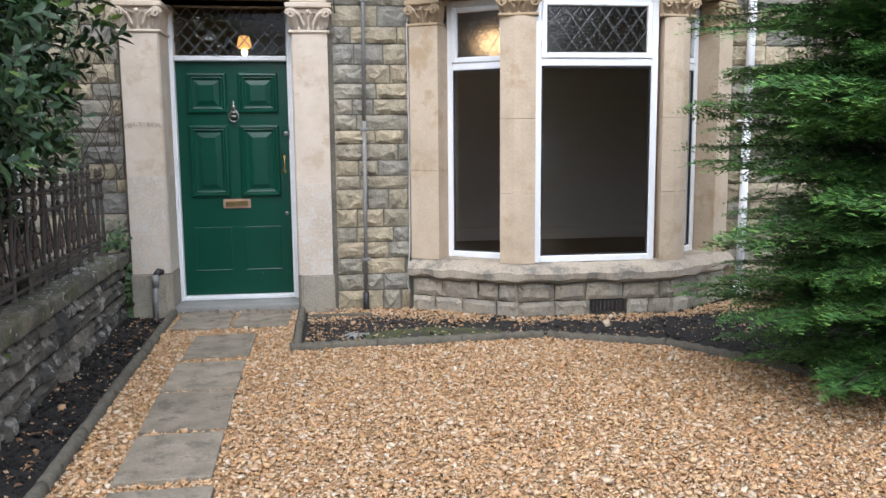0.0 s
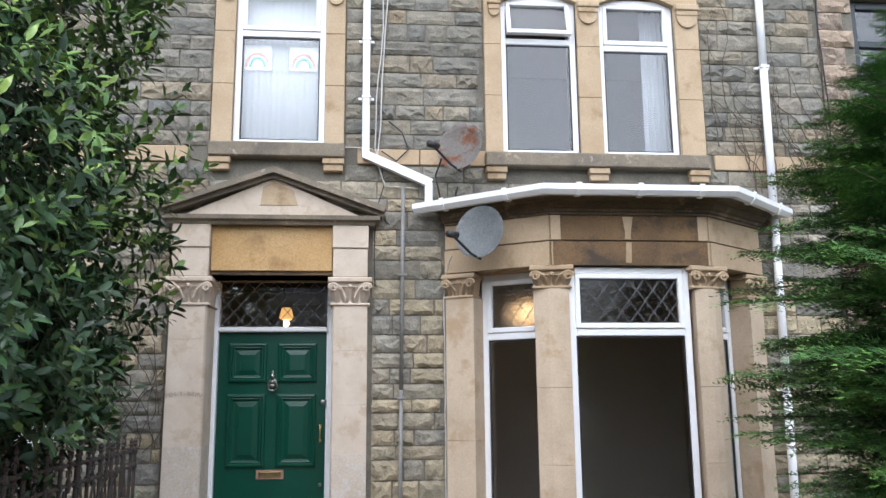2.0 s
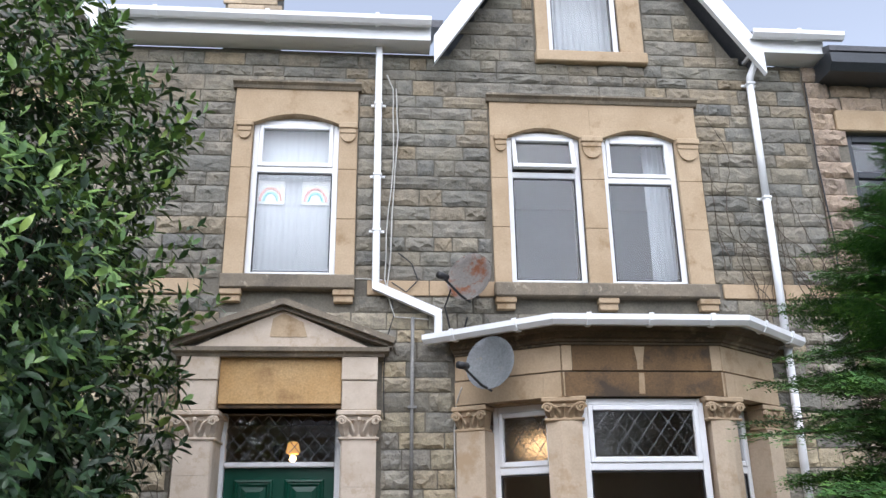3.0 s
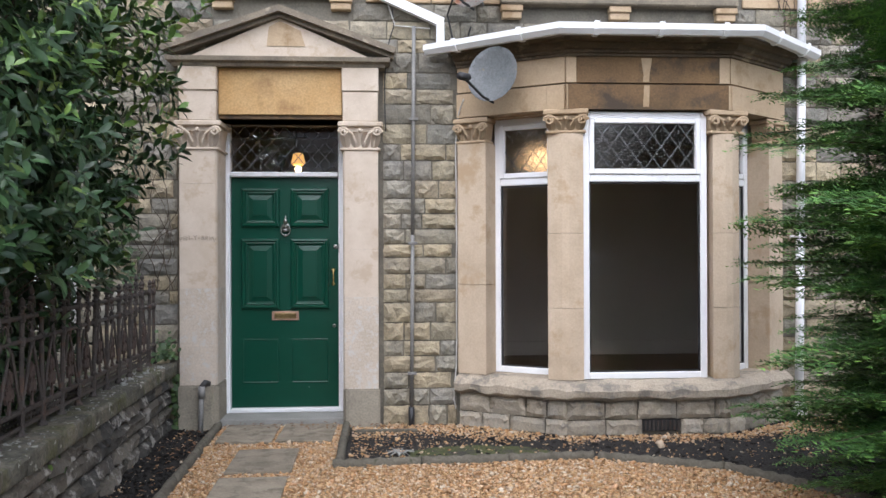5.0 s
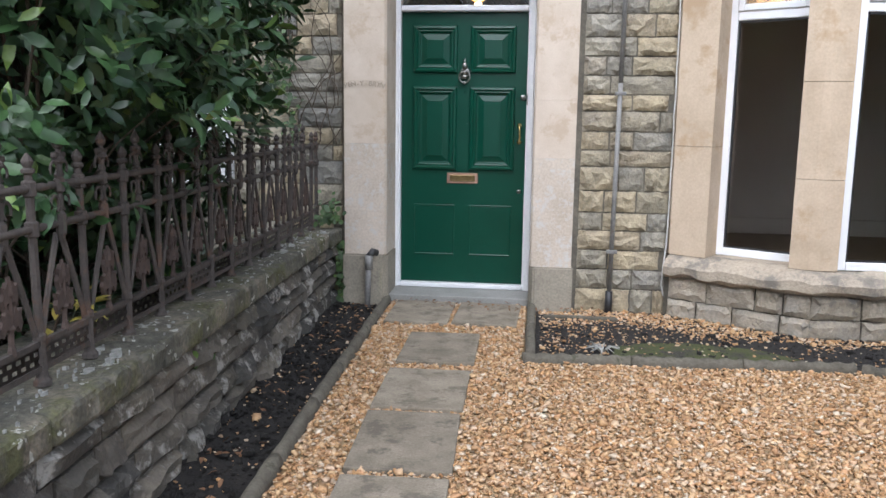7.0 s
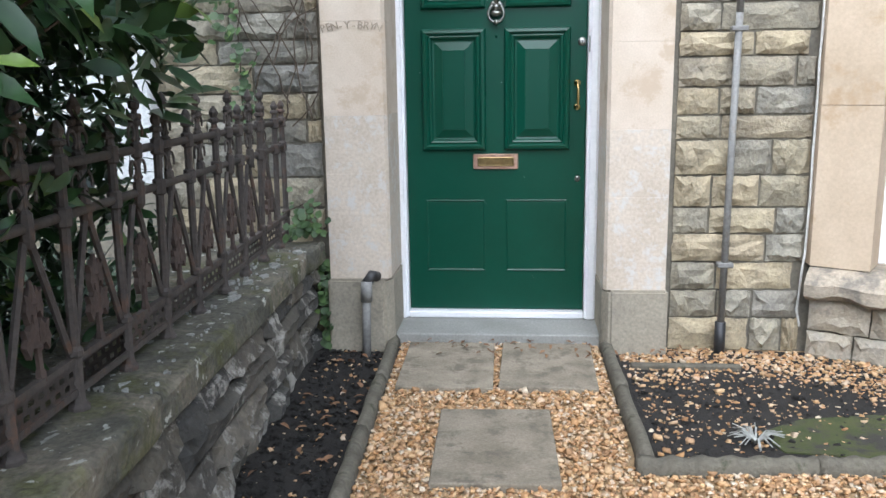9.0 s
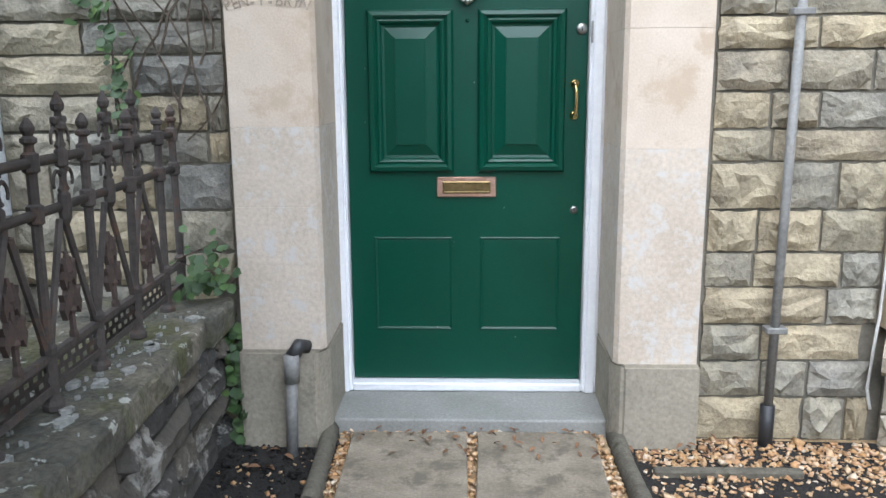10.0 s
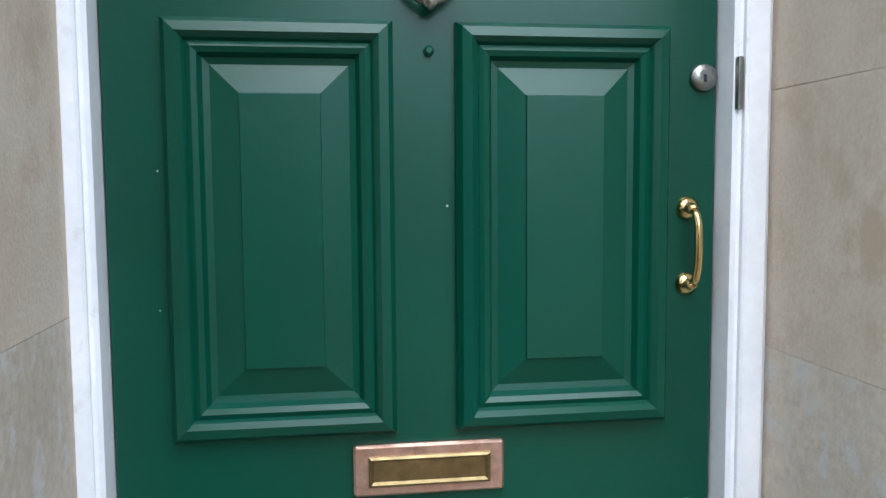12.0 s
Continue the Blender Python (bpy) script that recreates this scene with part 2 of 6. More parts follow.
def glassy(name, rough=0.0, tint=(0.93, 0.95, 0.95), bump=0.0):
    m, n, l, b, pos = mat_base(name, rough)
    b.inputs["Transmission Weight"].default_value = 1.0
    b.inputs["Base Color"].default_value = (*tint, 1)
    b.inputs["IOR"].default_value = 1.5
    if bump:
        bumped(n, l, b, noise_node(n, l, pos, 45, 2).outputs[0], bump, 0.01)
    return m


M_glass = glassy("window_glass")
M_ripple = glassy("rippled_glass", 0.08, (0.75, 0.75, 0.73), 0.35)


def leafy(name, dark, light, fresh, rough=0.35, fresh_at=0.88):
    """Foliage with a tone of its own for every leaf."""
    m, n, l, b, pos = mat_base(name, rough)
    r = ramp_node(n, l, pos.outputs["Random Per Island"], [(0.0, dark), (fresh_at - 0.12, light), (fresh_at, light), (1.0, fresh)])
    g = ramp_node(n, l, noise_node(n, l, pos, 40, 2).outputs[0], [(0.3, (0.75, 0.75, 0.75)), (0.7, (1.15, 1.15, 1.15))])
    l.new(mixed(n, l, "MULTIPLY", 0.8, r.outputs[0], g.outputs[0]), b.inputs["Base Color"])
    return m


M_leaf = leafy("glossy_leaf", (0.017, 0.04, 0.016), (0.042, 0.092, 0.03), (0.15, 0.23, 0.045), 0.42, 0.9)
# fresh growth, its green raised to stand for skylight on the crown top
M_leaf_skylit = leafy("young_glossy_leaf", (0.1, 0.2, 0.055), (0.19, 0.31, 0.075), (0.32, 0.44, 0.09), 0.34, 0.8)
M_needle = leafy("conifer_needle", (0.036, 0.1, 0.026), (0.066, 0.165, 0.038), (0.105, 0.22, 0.05), 0.55, 0.8)
M_tip = leafy("young_conifer_needle", (0.085, 0.2, 0.04), (0.14, 0.29, 0.055), (0.21, 0.37, 0.075), 0.55, 0.8)
M_ivy = leafy("ivy_leaf", (0.03, 0.06, 0.02), (0.06, 0.11, 0.03), (0.12, 0.18, 0.04), 0.5)
M_yellow = leafy("yellowing_leaf", (0.2, 0.17, 0.03), (0.3, 0.24, 0.05), (0.25, 0.28, 0.05), 0.5)
M_spiky = leafy("strap_leaf", (0.012, 0.03, 0.014), (0.03, 0.06, 0.025), (0.05, 0.09, 0.03), 0.4)


def pebble_mat():
    m, n, l, b, pos = mat_base("golden_gravel", 0.75)
    tones = [(0.4, 0.225, 0.095), (0.48, 0.3, 0.145), (0.56, 0.385, 0.21), (0.28, 0.14, 0.055), (0.6, 0.45, 0.29), (0.44, 0.245, 0.1), (0.5, 0.29, 0.15), (0.6, 0.52, 0.4), (0.33, 0.19, 0.09)]
    r = ramp_node(n, l, pos.outputs["Random Per Island"], [(i / len(tones), c) for i, c in enumerate(tones)])
    g = ramp_node(n, l, noise_node(n, l, pos, 150, 3).outputs[0], [(0.3, (0.75, 0.73, 0.7)), (0.7, (1.15, 1.15, 1.15))])
    l.new(mixed(n, l, "MULTIPLY", 0.8, r.outputs[0], g.outputs[0]), b.inputs["Base Color"])
    return m


M_pebble = pebble_mat()


def glowing(name, c, strength):
    m, n, l, b, pos = mat_base(name, 0.5)
    b.inputs["Base Color"].default_value = (*c, 1)
    b.inputs["Emission Color"].default_value = (*c, 1)
    b.inputs["Emission Strength"].default_value = strength
    return m


M_lamp = glowing("lit_lamp_shade", (1.0, 0.5, 0.14), 0.5)
M_lamp_room = glowing("lit_room_shade", (1.0, 0.6, 0.28), 1.7)
M_letter = worn("cut_letter", (0.3, 0.25, 0.19), (0.38, 0.32, 0.25))

# ---- mesh helpers ----
def mesh_of(name, bm, material, smooth=False):
    me = bpy.data.meshes.new(name)
    bmesh.ops.recalc_face_normals(bm, faces=bm.faces)
    bm.to_mesh(me)
    bm.free()
    me.materials.append(material)
    if smooth:
        me.polygons.foreach_set("use_smooth", [True] * len(me.polygons))
    return me


def part(name, bm, material, parent=None, label="", smooth=False):
    ob = new(name, mesh_of(name, bm, material, smooth))
    if parent:
        under(ob, parent)
    return tagged(ob, label)


def thing(name, label, category, at=(0, 0, 0), group="", kind=""):
    ob = new(name)
    ob.location = at
    ob.empty_display_size = 0.1
    ob.matrix_world = Matrix.Translation(at)
    return tagged(ob, label, category, group, kind)


def under(ob, parent):
    """Parts are built in world places: keeps them there below a moved base."""
    ob.parent = parent
    ob.matrix_parent_inverse = Matrix.Translation(-parent.location)
    return ob


def box(x0, x1, y0, y1, z0, z1, bevel=0.0, bm=None, seg=1):
    tmp = bmesh.new()
    bmesh.ops.create_cube(tmp, size=1, matrix=Matrix.Translation(((x0 + x1) / 2, (y0 + y1) / 2, (z0 + z1) / 2)) @ Matrix.Diagonal((abs(x1 - x0), abs(y1 - y0), abs(z1 - z0), 1)))
    if bevel:
        bmesh.ops.bevel(tmp, geom=tmp.edges[:], offset=bevel, segments=seg, affect="EDGES", profile=0.5)
    return joined(bm, tmp)


def joined(bm, tmp, m=None):
    if m is not None:
        bmesh.ops.transform(tmp, matrix=m, verts=tmp.verts)
    if bm is None:
        return tmp
    me = bpy.data.meshes.new("tmp")
    tmp.to_mesh(me)
    tmp.free()
    bm.from_mesh(me)
    bpy.data.meshes.remove(me)
    return bm


def prism(pts, a, b, axis="y", bm=None):
    """A plan or profile of 2D points, drawn out from a to b along an axis."""
    bm = bm or bmesh.new()
    put = {"y": lambda p, d: (p[0], d, p[1]), "z": lambda p, d: (p[0], p[1], d), "x": lambda p, d: (d, p[0], p[1])}[axis]
    va, vb = [bm.verts.new(put(p, a)) for p in pts], [bm.verts.new(put(p, b)) for p in pts]
    bm.faces.new(va)
    bm.faces.new(vb[::-1])
    for i in range(len(pts)):
        j = (i + 1) % len(pts)
        bm.faces.new((va[j], va[i], vb[i], vb[j]))
    return bm


def sweep(path, profile, bm=None):
    """A closed profile of (outward, z) points along a plan path, mitred at its corners; outward is to the right of the way."""
    bm = bm or bmesh.new()
    rings = []
    for i, p in enumerate(path):
        p = Vector(p)
        d0 = (p - Vector(path[i - 1])).normalized() if i else None
        d1 = (Vector(path[i + 1]) - p).normalized() if i < len(path) - 1 else None
        d0, d1 = d0 or d1, d1 or d0
        n0, n1 = Vector((d0.y, -d0.x)), Vector((d1.y, -d1.x))
        nn = (n0 + n1) / (1 + n0.dot(n1))
        rings.append([bm.verts.new((p.x + nn.x * o, p.y + nn.y * o, z)) for o, z in profile])
    k = len(profile)
    for a, b in zip(rings, rings[1:]):
        for i in range(k):
            bm.faces.new((a[i], a[(i + 1) % k], b[(i + 1) % k], b[i]))
    bm.faces.new(rings[0])
    bm.faces.new(rings[-1][::-1])
    return bm


def tube(pts, r, sides=8, bm=None, r_end=None):
    """A round bar along 3D points, tapering from r to r_end."""
    bm = bm or bmesh.new()
    pts = [Vector(p) for p in pts]
    rings = []
    for i, p in enumerate(pts):
        d = (pts[min(i + 1, len(pts) - 1)] - pts[max(i - 1, 0)]).normalized()
        u = d.orthogonal().normalized() if not rings else (u - d * u.dot(d)).normalized()
        v = d.cross(u)
        rr = r if r_end is None else r + (r_end - r) * i / (len(pts) - 1)
        rings.append([bm.verts.new(p + (u * math.cos(2 * math.pi * k / sides) + v * math.sin(2 * math.pi * k / sides)) * rr) for k in range(sides)])
    for a, b in zip(rings, rings[1:]):
        for k in range(sides):
            bm.faces.new((a[k], a[(k + 1) % sides], b[(k + 1) % sides], b[k]))
    bm.faces.new(rings[0][::-1])
    bm.faces.new(rings[-1])
    return bm


def lathe(profile, sides=16, m=None, bm=None):
    """A turned shape of (radius, height) points about z."""
    tmp = bmesh.new()
    rings = [[tmp.verts.new((r * math.cos(2 * math.pi * k / sides), r * math.sin(2 * math.pi * k / sides), z)) for k in range(sides)] for r, z in profile]
    for a, b in zip(rings, rings[1:]):
        for k in range(sides):
            tmp.faces.new((a[k], a[(k + 1) % sides], b[(k + 1) % sides], b[k]))
    tmp.faces.new(rings[0][::-1])
    tmp.faces.new(rings[-1])
    return joined(bm, tmp, m)


def soft_blob(r, m, bm=None, sub=1):
    tmp = bmesh.new()
    bmesh.ops.create_icosphere(tmp, subdivisions=sub, radius=r)
    return joined(bm, tmp, m)


def field(name, V, F, material, smooth=False):
    """A mesh from arrays of corners and of equal-sided faces."""
    V, F = np.asarray(V, np.float32), np.asarray(F, np.int32)
    me = bpy.data.meshes.new(name)
    me.vertices.add(len(V))
    me.vertices.foreach_set("co", V.ravel())
    me.loops.add(F.size)
    me.loops.foreach_set("vertex_index", F.ravel())
    me.polygons.add(len(F))
    me.polygons.foreach_set("loop_start", np.arange(0, F.size, F.shape[1], dtype=np.int32))
    me.update(calc_edges=True)
    if smooth:
        me.polygons.foreach_set("use_smooth", [True] * len(F))
    me.materials.append(material)
    return me


def strewn(V, F, mats, locs):
    """Copies of one small shape, each with its own 3x3 turn and scale, and its place."""
    V, F = np.asarray(V, float), np.asarray(F)
    n = len(locs)
    allv = np.einsum("nij,vj->nvi", np.asarray(mats), V) + np.asarray(locs)[:, None, :]
    allf = F[None] + (np.arange(n) * len(V))[:, None, None]
    return allv.reshape(-1, 3), allf.reshape(-1, F.shape[1])


def turns(rng, n, flat=0.0):
    """Random turns; with flat near 1 they lie level."""
    yaw, tilt, tw = rng.uniform(0, 2 * np.pi, n), rng.normal(0, 1 - flat, n), rng.normal(0, 1 - flat, n)
    out = np.zeros((n, 3, 3))
    cy, sy, ct, st, cw, sw = np.cos(yaw), np.sin(yaw), np.cos(tilt), np.sin(tilt), np.cos(tw), np.sin(tw)
    o, z = np.ones(n), np.zeros(n)
    Rz = np.array([[cy, -sy, z], [sy, cy, z], [z, z, o]]).transpose(2, 0, 1)
    Rx = np.array([[o, z, z], [z, ct, -st], [z, st, ct]]).transpose(2, 0, 1)
    Ry = np.array([[cw, z, sw], [z, o, z], [-sw, z, cw]]).transpose(2, 0, 1)
    return Rz @ Rx @ Ry

# ---- the large structure ----
WY = 7.71          # mortar face of the front wall
rng = np.random.default_rng(7)
R = random.Random(11)

ground = bmesh.new()
vs = [ground.verts.new(p) for p in ((-400, -400, -0.03), (400, -400, -0.03), (400, 400, -0.03), (-400, 400, -0.03))]
ground.faces.new(vs)
tagged(part("ground", ground, M_verge), "wide level ground reaching the horizon", "ground", kind="structure")
tagged(part("road", box(-60, 60, -11, -4, -0.12, -0.02, 0.01), M_asphalt), "dark asphalt street beyond the garden", "road", kind="structure")
tagged(part("gravel_bed", prism([(-0.98, -1.5), (4.6, -1.5), (4.6, 7.7), (-1.0, 7.7)], -0.05, 0.0, "z"), M_gravel_bed), "compacted golden gravel bed of the front garden", "gravel", kind="structure")

# openings of the front wall as x0, x1, z0, z1
OPEN = [(-1.07, 0.06, 0.0, 2.6), (1.06, 3.76, 0.3, 2.62), (-0.9, -0.09, 3.76, 5.46), (1.52, 2.24, 3.72, 5.4), (2.455, 3.19, 3.72, 5.4), (2.0, 2.74, 6.18, 7.5), (5.0, 6.1, 3.8, 5.38)]


def wall_cells(x0, x1, z0, z1, holes):
    xs = sorted({x0, x1, *[v for h in holes for v in h[:2] if x0 < v < x1]})
    zs = sorted({z0, z1, *[v for h in holes for v in h[2:] if z0 < v < z1]})
    for a, b in zip(xs, xs[1:]):
        for c, d in zip(zs, zs[1:]):
            if not any(h[0] < (a + b) / 2 < h[1] and h[2] < (c + d) / 2 < h[3] for h in holes):
                yield a, b, c, d


def pierced_wall(x0, x1, z0, z1, y0, y1, holes):
    """A wall with square openings through it."""
    bm = bmesh.new()
    for a, b, c, d in wall_cells(x0, x1, z0, z1, holes):
        box(a, b, y0, y1, c, d, bm=bm)
    bmesh.ops.remove_doubles(bm, verts=bm.verts, dist=0.0005)
    bm.verts.index_update()
    seen = {}
    for f in bm.faces:
        seen.setdefault(tuple(sorted(v.index for v in f.verts)), []).append(f)
    bmesh.ops.delete(bm, geom=[f for fs in seen.values() if len(fs) > 1 for f in fs], context="FACES_ONLY")
    return bm


wall_front = tagged(part("wall_front", pierced_wall(-7.0, 9.0, -0.1, 6.12, WY, 8.1, OPEN[:5] + OPEN[6:]), M_mortar), "coursed rock-faced sandstone front wall", "wall", kind="structure")
GX, GS = 2.47, 1.62        # gable: middle and slope
gable = bmesh.new()
for a, b, c, d in ((0.98, 2.0, 0, 0), (2.0, 2.74, 0, 1), (2.74, 3.96, 0, 0)):
    top = lambda x: 6.13 + GS * (1.49 - abs(x - GX))
    if d:
        prism([(a, 6.12), (b, 6.12), (b, 6.18), (a, 6.18)], WY, 8.1, "y", gable)
        prism([(a, 7.5), (b, 7.5), (b, top(b)), (GX, top(GX)), (a, top(a))], WY, 8.1, "y", gable)
    else:
        prism([(a, 6.12), (b, 6.12), (b, top(b)), (a, top(a))], WY, 8.1, "y", gable)
wall_gable = tagged(part("wall_gable", gable, M_mortar), "rock-faced sandstone gable above the eaves", "wall", kind="structure")

# rooms behind the openings
for nm, dims in (("wall_back", (-7, 9, 11.4, 11.6, -0.1, 6.1)), ("wall_side_west", (-7.0, -6.8, 8.1, 11.4, -0.1, 6.1)), ("wall_side_east", (8.8, 9.0, 8.1, 11.4, -0.1, 6.1)),
                 ("wall_party_west", (-2.4, -2.2, 8.1, 11.4, 0.12, 6.1)), ("wall_party_east", (4.5, 4.7, 8.1, 11.4, 0.12, 6.1)), ("wall_hall", (0.32, 0.44, 8.1, 11.4, 0.12, 2.95)), ("wall_landing", (0.32, 0.44, 8.1, 11.4, 3.2, 6.0))):
    tagged(part(nm, box(*dims), M_plaster), "plain plastered wall", "wall", kind="structure")
tagged(part("floor_ground", box(-6.8, 8.8, 8.1, 11.4, -0.1, 0.12), M_boards), "dark boarded ground floor", "floor", kind="structure")
tagged(part("floor_upper", box(-6.8, 8.8, 8.1, 11.4, 2.95, 3.2), M_boards), "boarded upper floor", "floor", kind="structure")
tagged(part("ceiling", box(-6.8, 8.8, 8.1, 11.4, 6.0, 6.1), M_plaster), "plain upper ceiling", "ceiling", kind="structure")

# roofs
def roof_slab(pts, name, label):
    bm = bmesh.new()
    top = [bm.verts.new(p) for p in pts]
    low = [bm.verts.new((p[0], p[1], p[2] - 0.08)) for p in pts]
    bm.faces.new(top)
    bm.faces.new(low[::-1])
    for i in range(len(pts)):
        j = (i + 1) % len(pts)
        bm.faces.new((top[j], top[i], low[i], low[j]))
    return tagged(part(name, bm, M_slate), label, "roof", kind="structure")


roof_slab([(-2.35, 7.45, 6.36), (0.9, 7.45, 6.36), (0.9, 10.0, 7.75), (-2.35, 10.0, 7.75)], "roof_west", "dark slate roof above white eaves")
roof_slab([(4.0, 7.45, 6.36), (4.75, 7.45, 6.36), (4.75, 10.0, 8.0), (4.0, 10.0, 8.0)], "roof_east", "dark slate roof above white eaves")
roof_slab([(4.76, 7.34, 6.16), (9.0, 7.34, 6.16), (9.0, 10.0, 7.2), (4.76, 10.0, 7.2)], "roof_next", "dark tiled roof of the next house")
top_z = 6.13 + GS * 1.49 + 0.12
roof_slab([(GX - 1.62, 7.5, 6.15), (GX, 7.5, top_z), (GX, 11.4, top_z), (GX - 1.62, 11.4, 6.15)], "roof_gable_west", "steep slate gable roof")
roof_slab([(GX, 7.5, top_z), (GX + 1.62, 7.5, 6.15), (GX + 1.62, 11.4, 6.15), (GX, 11.4, top_z)], "roof_gable_east", "steep slate gable roof")
roof_slab([(-2.42, 7.5, 6.4), (-2.42, 11.4, 6.4), (-4.2, 11.4, 9.2), (-4.2, 7.5, 9.2)], "roof_far_gable", "steep slate gable roof of the adjoining house")
tagged(part("wall_far_gable", prism([(-2.5, 6.1), (-2.5, 6.3), (-4.2, 9.0), (-6, 9.0), (-6, 6.1)], WY, 8.1), M_mortar), "stone gable of the adjoining house", "wall", kind="structure")

# bargeboards, eaves, gutters
def fascia_board(name, x0, z0, x1, z1, w=0.2, y0=7.44, y1=7.5):
    return tagged(part(name, prism([(x0, z0), (x1, z1), (x1, z1 - w * 1.8), (x0, z0 - w * 1.8)], y0, y1), M_upvc), "white painted bargeboard of the gable", "trim", kind="structure")


fascia_board("bargeboard_west", GX - 1.66, 6.18, GX, top_z + 0.02, 0.17)
fascia_board("bargeboard_east", GX, top_z + 0.02, GX + 1.66, 6.18, 0.17)
fascia_board("bargeboard_far", -4.2, 9.25, -2.3, 6.25, 0.17)
for nm, x0, x1 in (("eaves_west", -2.3, 0.78), ("eaves_east", 4.02, 4.78)):
    bm = box(x0, x1, 7.46, 7.5, 6.13, 6.34)
    box(x0, x1, 7.5, WY, 6.13, 6.16, bm=bm)
    tagged(part(nm, bm, M_upvc), "white fascia and soffit under the slates", "trim", kind="structure")
GUTTER = [(0.0, 0.0), (0.05, -0.055), (0.09, -0.055), (0.125, -0.02), (0.125, 0.025), (0.112, 0.025), (0.11, -0.01), (0.085, -0.04), (0.055, -0.04), (0.012, 0.0), (0.012, 0.025), (0.0, 0.025)]


def gutter(label, path, z, brackets):
    t = thing("gutter", label, "gutter", (path[0][0], path[0][1], z))
    part("channel", sweep(path, [(o, z + h) for o, h in GUTTER]), M_upvc, t)
    for a, b in zip(path, path[1:]):
        a, b = Vector(a), Vector(b)
        n = max(1, int((b - a).length / brackets))
        d = (b - a).normalized()
        for i in range(n):
            p = a + (b - a) * (i + 0.5) / n
            part("bracket", sweep([p - d * 0.02, p + d * 0.02], [(0.0, z + 0.01), (0.04, z - 0.065), (0.1, z - 0.065), (0.135, z - 0.025), (0.135, z + 0.035), (0.1255, z + 0.035), (0.1255, z - 0.02), (0.095, z - 0.057), (0.045, z - 0.057), (0.006, z + 0.01)]), M_upvc, t)
    return t


gutter("white plastic gutter under the west eaves", [(-2.36, 7.46), (0.78, 7.46)], 6.3, 0.8)
gutter("white plastic gutter under the short east eaves", [(4.0, 7.46), (4.95, 7.46)], 6.3, 0.5)
tagged(part("fascia_next", prism([(7.34, 5.97), (7.4, 5.9), (7.7, 5.9), (7.7, 6.1), (7.34, 6.1)], 4.76, 9.0, "x"), M_anthracite), "black fascia and gutter of the next house", "trim", kind="structure")

# chimney
chim = thing("chimney", "buff brick chimney stack behind the slates", "chimney", (-1.15, 9.2, 7.4))
part("stack", box(-1.55, -0.95, 9.0, 9.6, 7.0, 8.2), M_mortar, chim)
brick_me = mesh_of("brick", box(-0.105, 0.105, -0.02, 0.02, -0.032, 0.032, 0.004), M_chimney)
for r in range(12):
    for c in range(3):
        ob = new("brick", brick_me)
        ob.location = (-1.44 + 0.21 * c + (0.05 if r % 2 else -0.05) * 0.6, 8.99, 7.3 + 0.075 * r)
        under(ob, chim)

# ---- rock-faced stones ----
def rock_mesh(seed, material, nx=7, nz=4, rough=1.0):
    """One rock-faced stone of unit size: x and z across, front towards -y, relief of about one unit."""
    q = random.Random(seed)
    bm = bmesh.new()
    off = Vector((seed * 3.7, seed * 1.3, 0))
    tilt_x, tilt_z = q.uniform(-0.25, 0.25), q.uniform(-0.3, 0.45)
    g = []
    for j in range(nz + 1):
        row = []
        for i in range(nx + 1):
            u, v = i / nx, j / nz
            edge = min(u, 1 - u) * nx, min(v, 1 - v) * nz
            e = min(1.0, min(edge))
            h = 0.35 + e * (0.5 + tilt_x * (u - 0.5) + tilt_z * (v - 0.5) + rough * 0.62 * noise.noise(Vector((u * 3.2, v * 2.2, 0)) + off) + rough * 0.35 * noise.noise(Vector((u * 8, v * 6, 5)) + off))
            ju, jv = (q.uniform(-0.3, 0.3) / nx, q.uniform(-0.3, 0.3) / nz) if 0 < i < nx and 0 < j < nz else (q.uniform(-.012, .012), q.uniform(-.03, .03))
            row.append(bm.verts.new((u - 0.5 + ju, -max(0.15, h), v - 0.5 + jv)))
        g.append(row)
    for j in range(nz):
        for i in range(nx):
            a, b, c, d = g[j][i], g[j][i + 1], g[j + 1][i + 1], g[j + 1][i]
            for f in (((a, b, c), (a, c, d)) if q.random() < 0.5 else ((a, b, d), (b, c, d))):
                bm.faces.new(f)
    ring = g[0][:] + [r[-1] for r in g[1:]] + g[-1][-2::-1] + [r[0] for r in g[-2:0:-1]]
    back = [bm.verts.new((v.co.x, 0.0, v.co.z)) for v in ring]
    for i in range(len(ring)):
        j = (i + 1) % len(ring)
        bm.faces.new((ring[j], ring[i], back[i], back[j]))
    return mesh_of("stone", bm, material)


def arrays(me):
    V = np.zeros(len(me.vertices) * 3, np.float32)
    me.vertices.foreach_get("co", V)
    return V.reshape(-1, 3), [tuple(p.vertices) for p in me.polygons]


LOW = [rock_mesh(s, M_low) for s in range(14)]
HIGH = [rock_mesh(s + 40, M_high) for s in range(14)]

# places of the dressed work, where no walling stone lies
BLOCK = [(-1.37, 0.34, 0, 3.03), (0.975, 3.825, 0, 3.2), (-1.09, 0.09, 3.5, 5.72), (1.35, 3.43, 3.46, 5.66), (1.85, 3.0, 6.05, 7.7), (4.62, 9, 0, 6.2), (-2.55, -2.2, 0, 2.7), (-4.2, -2.33, 3.7, 5.75)]
BAND = (3.6, 3.75)


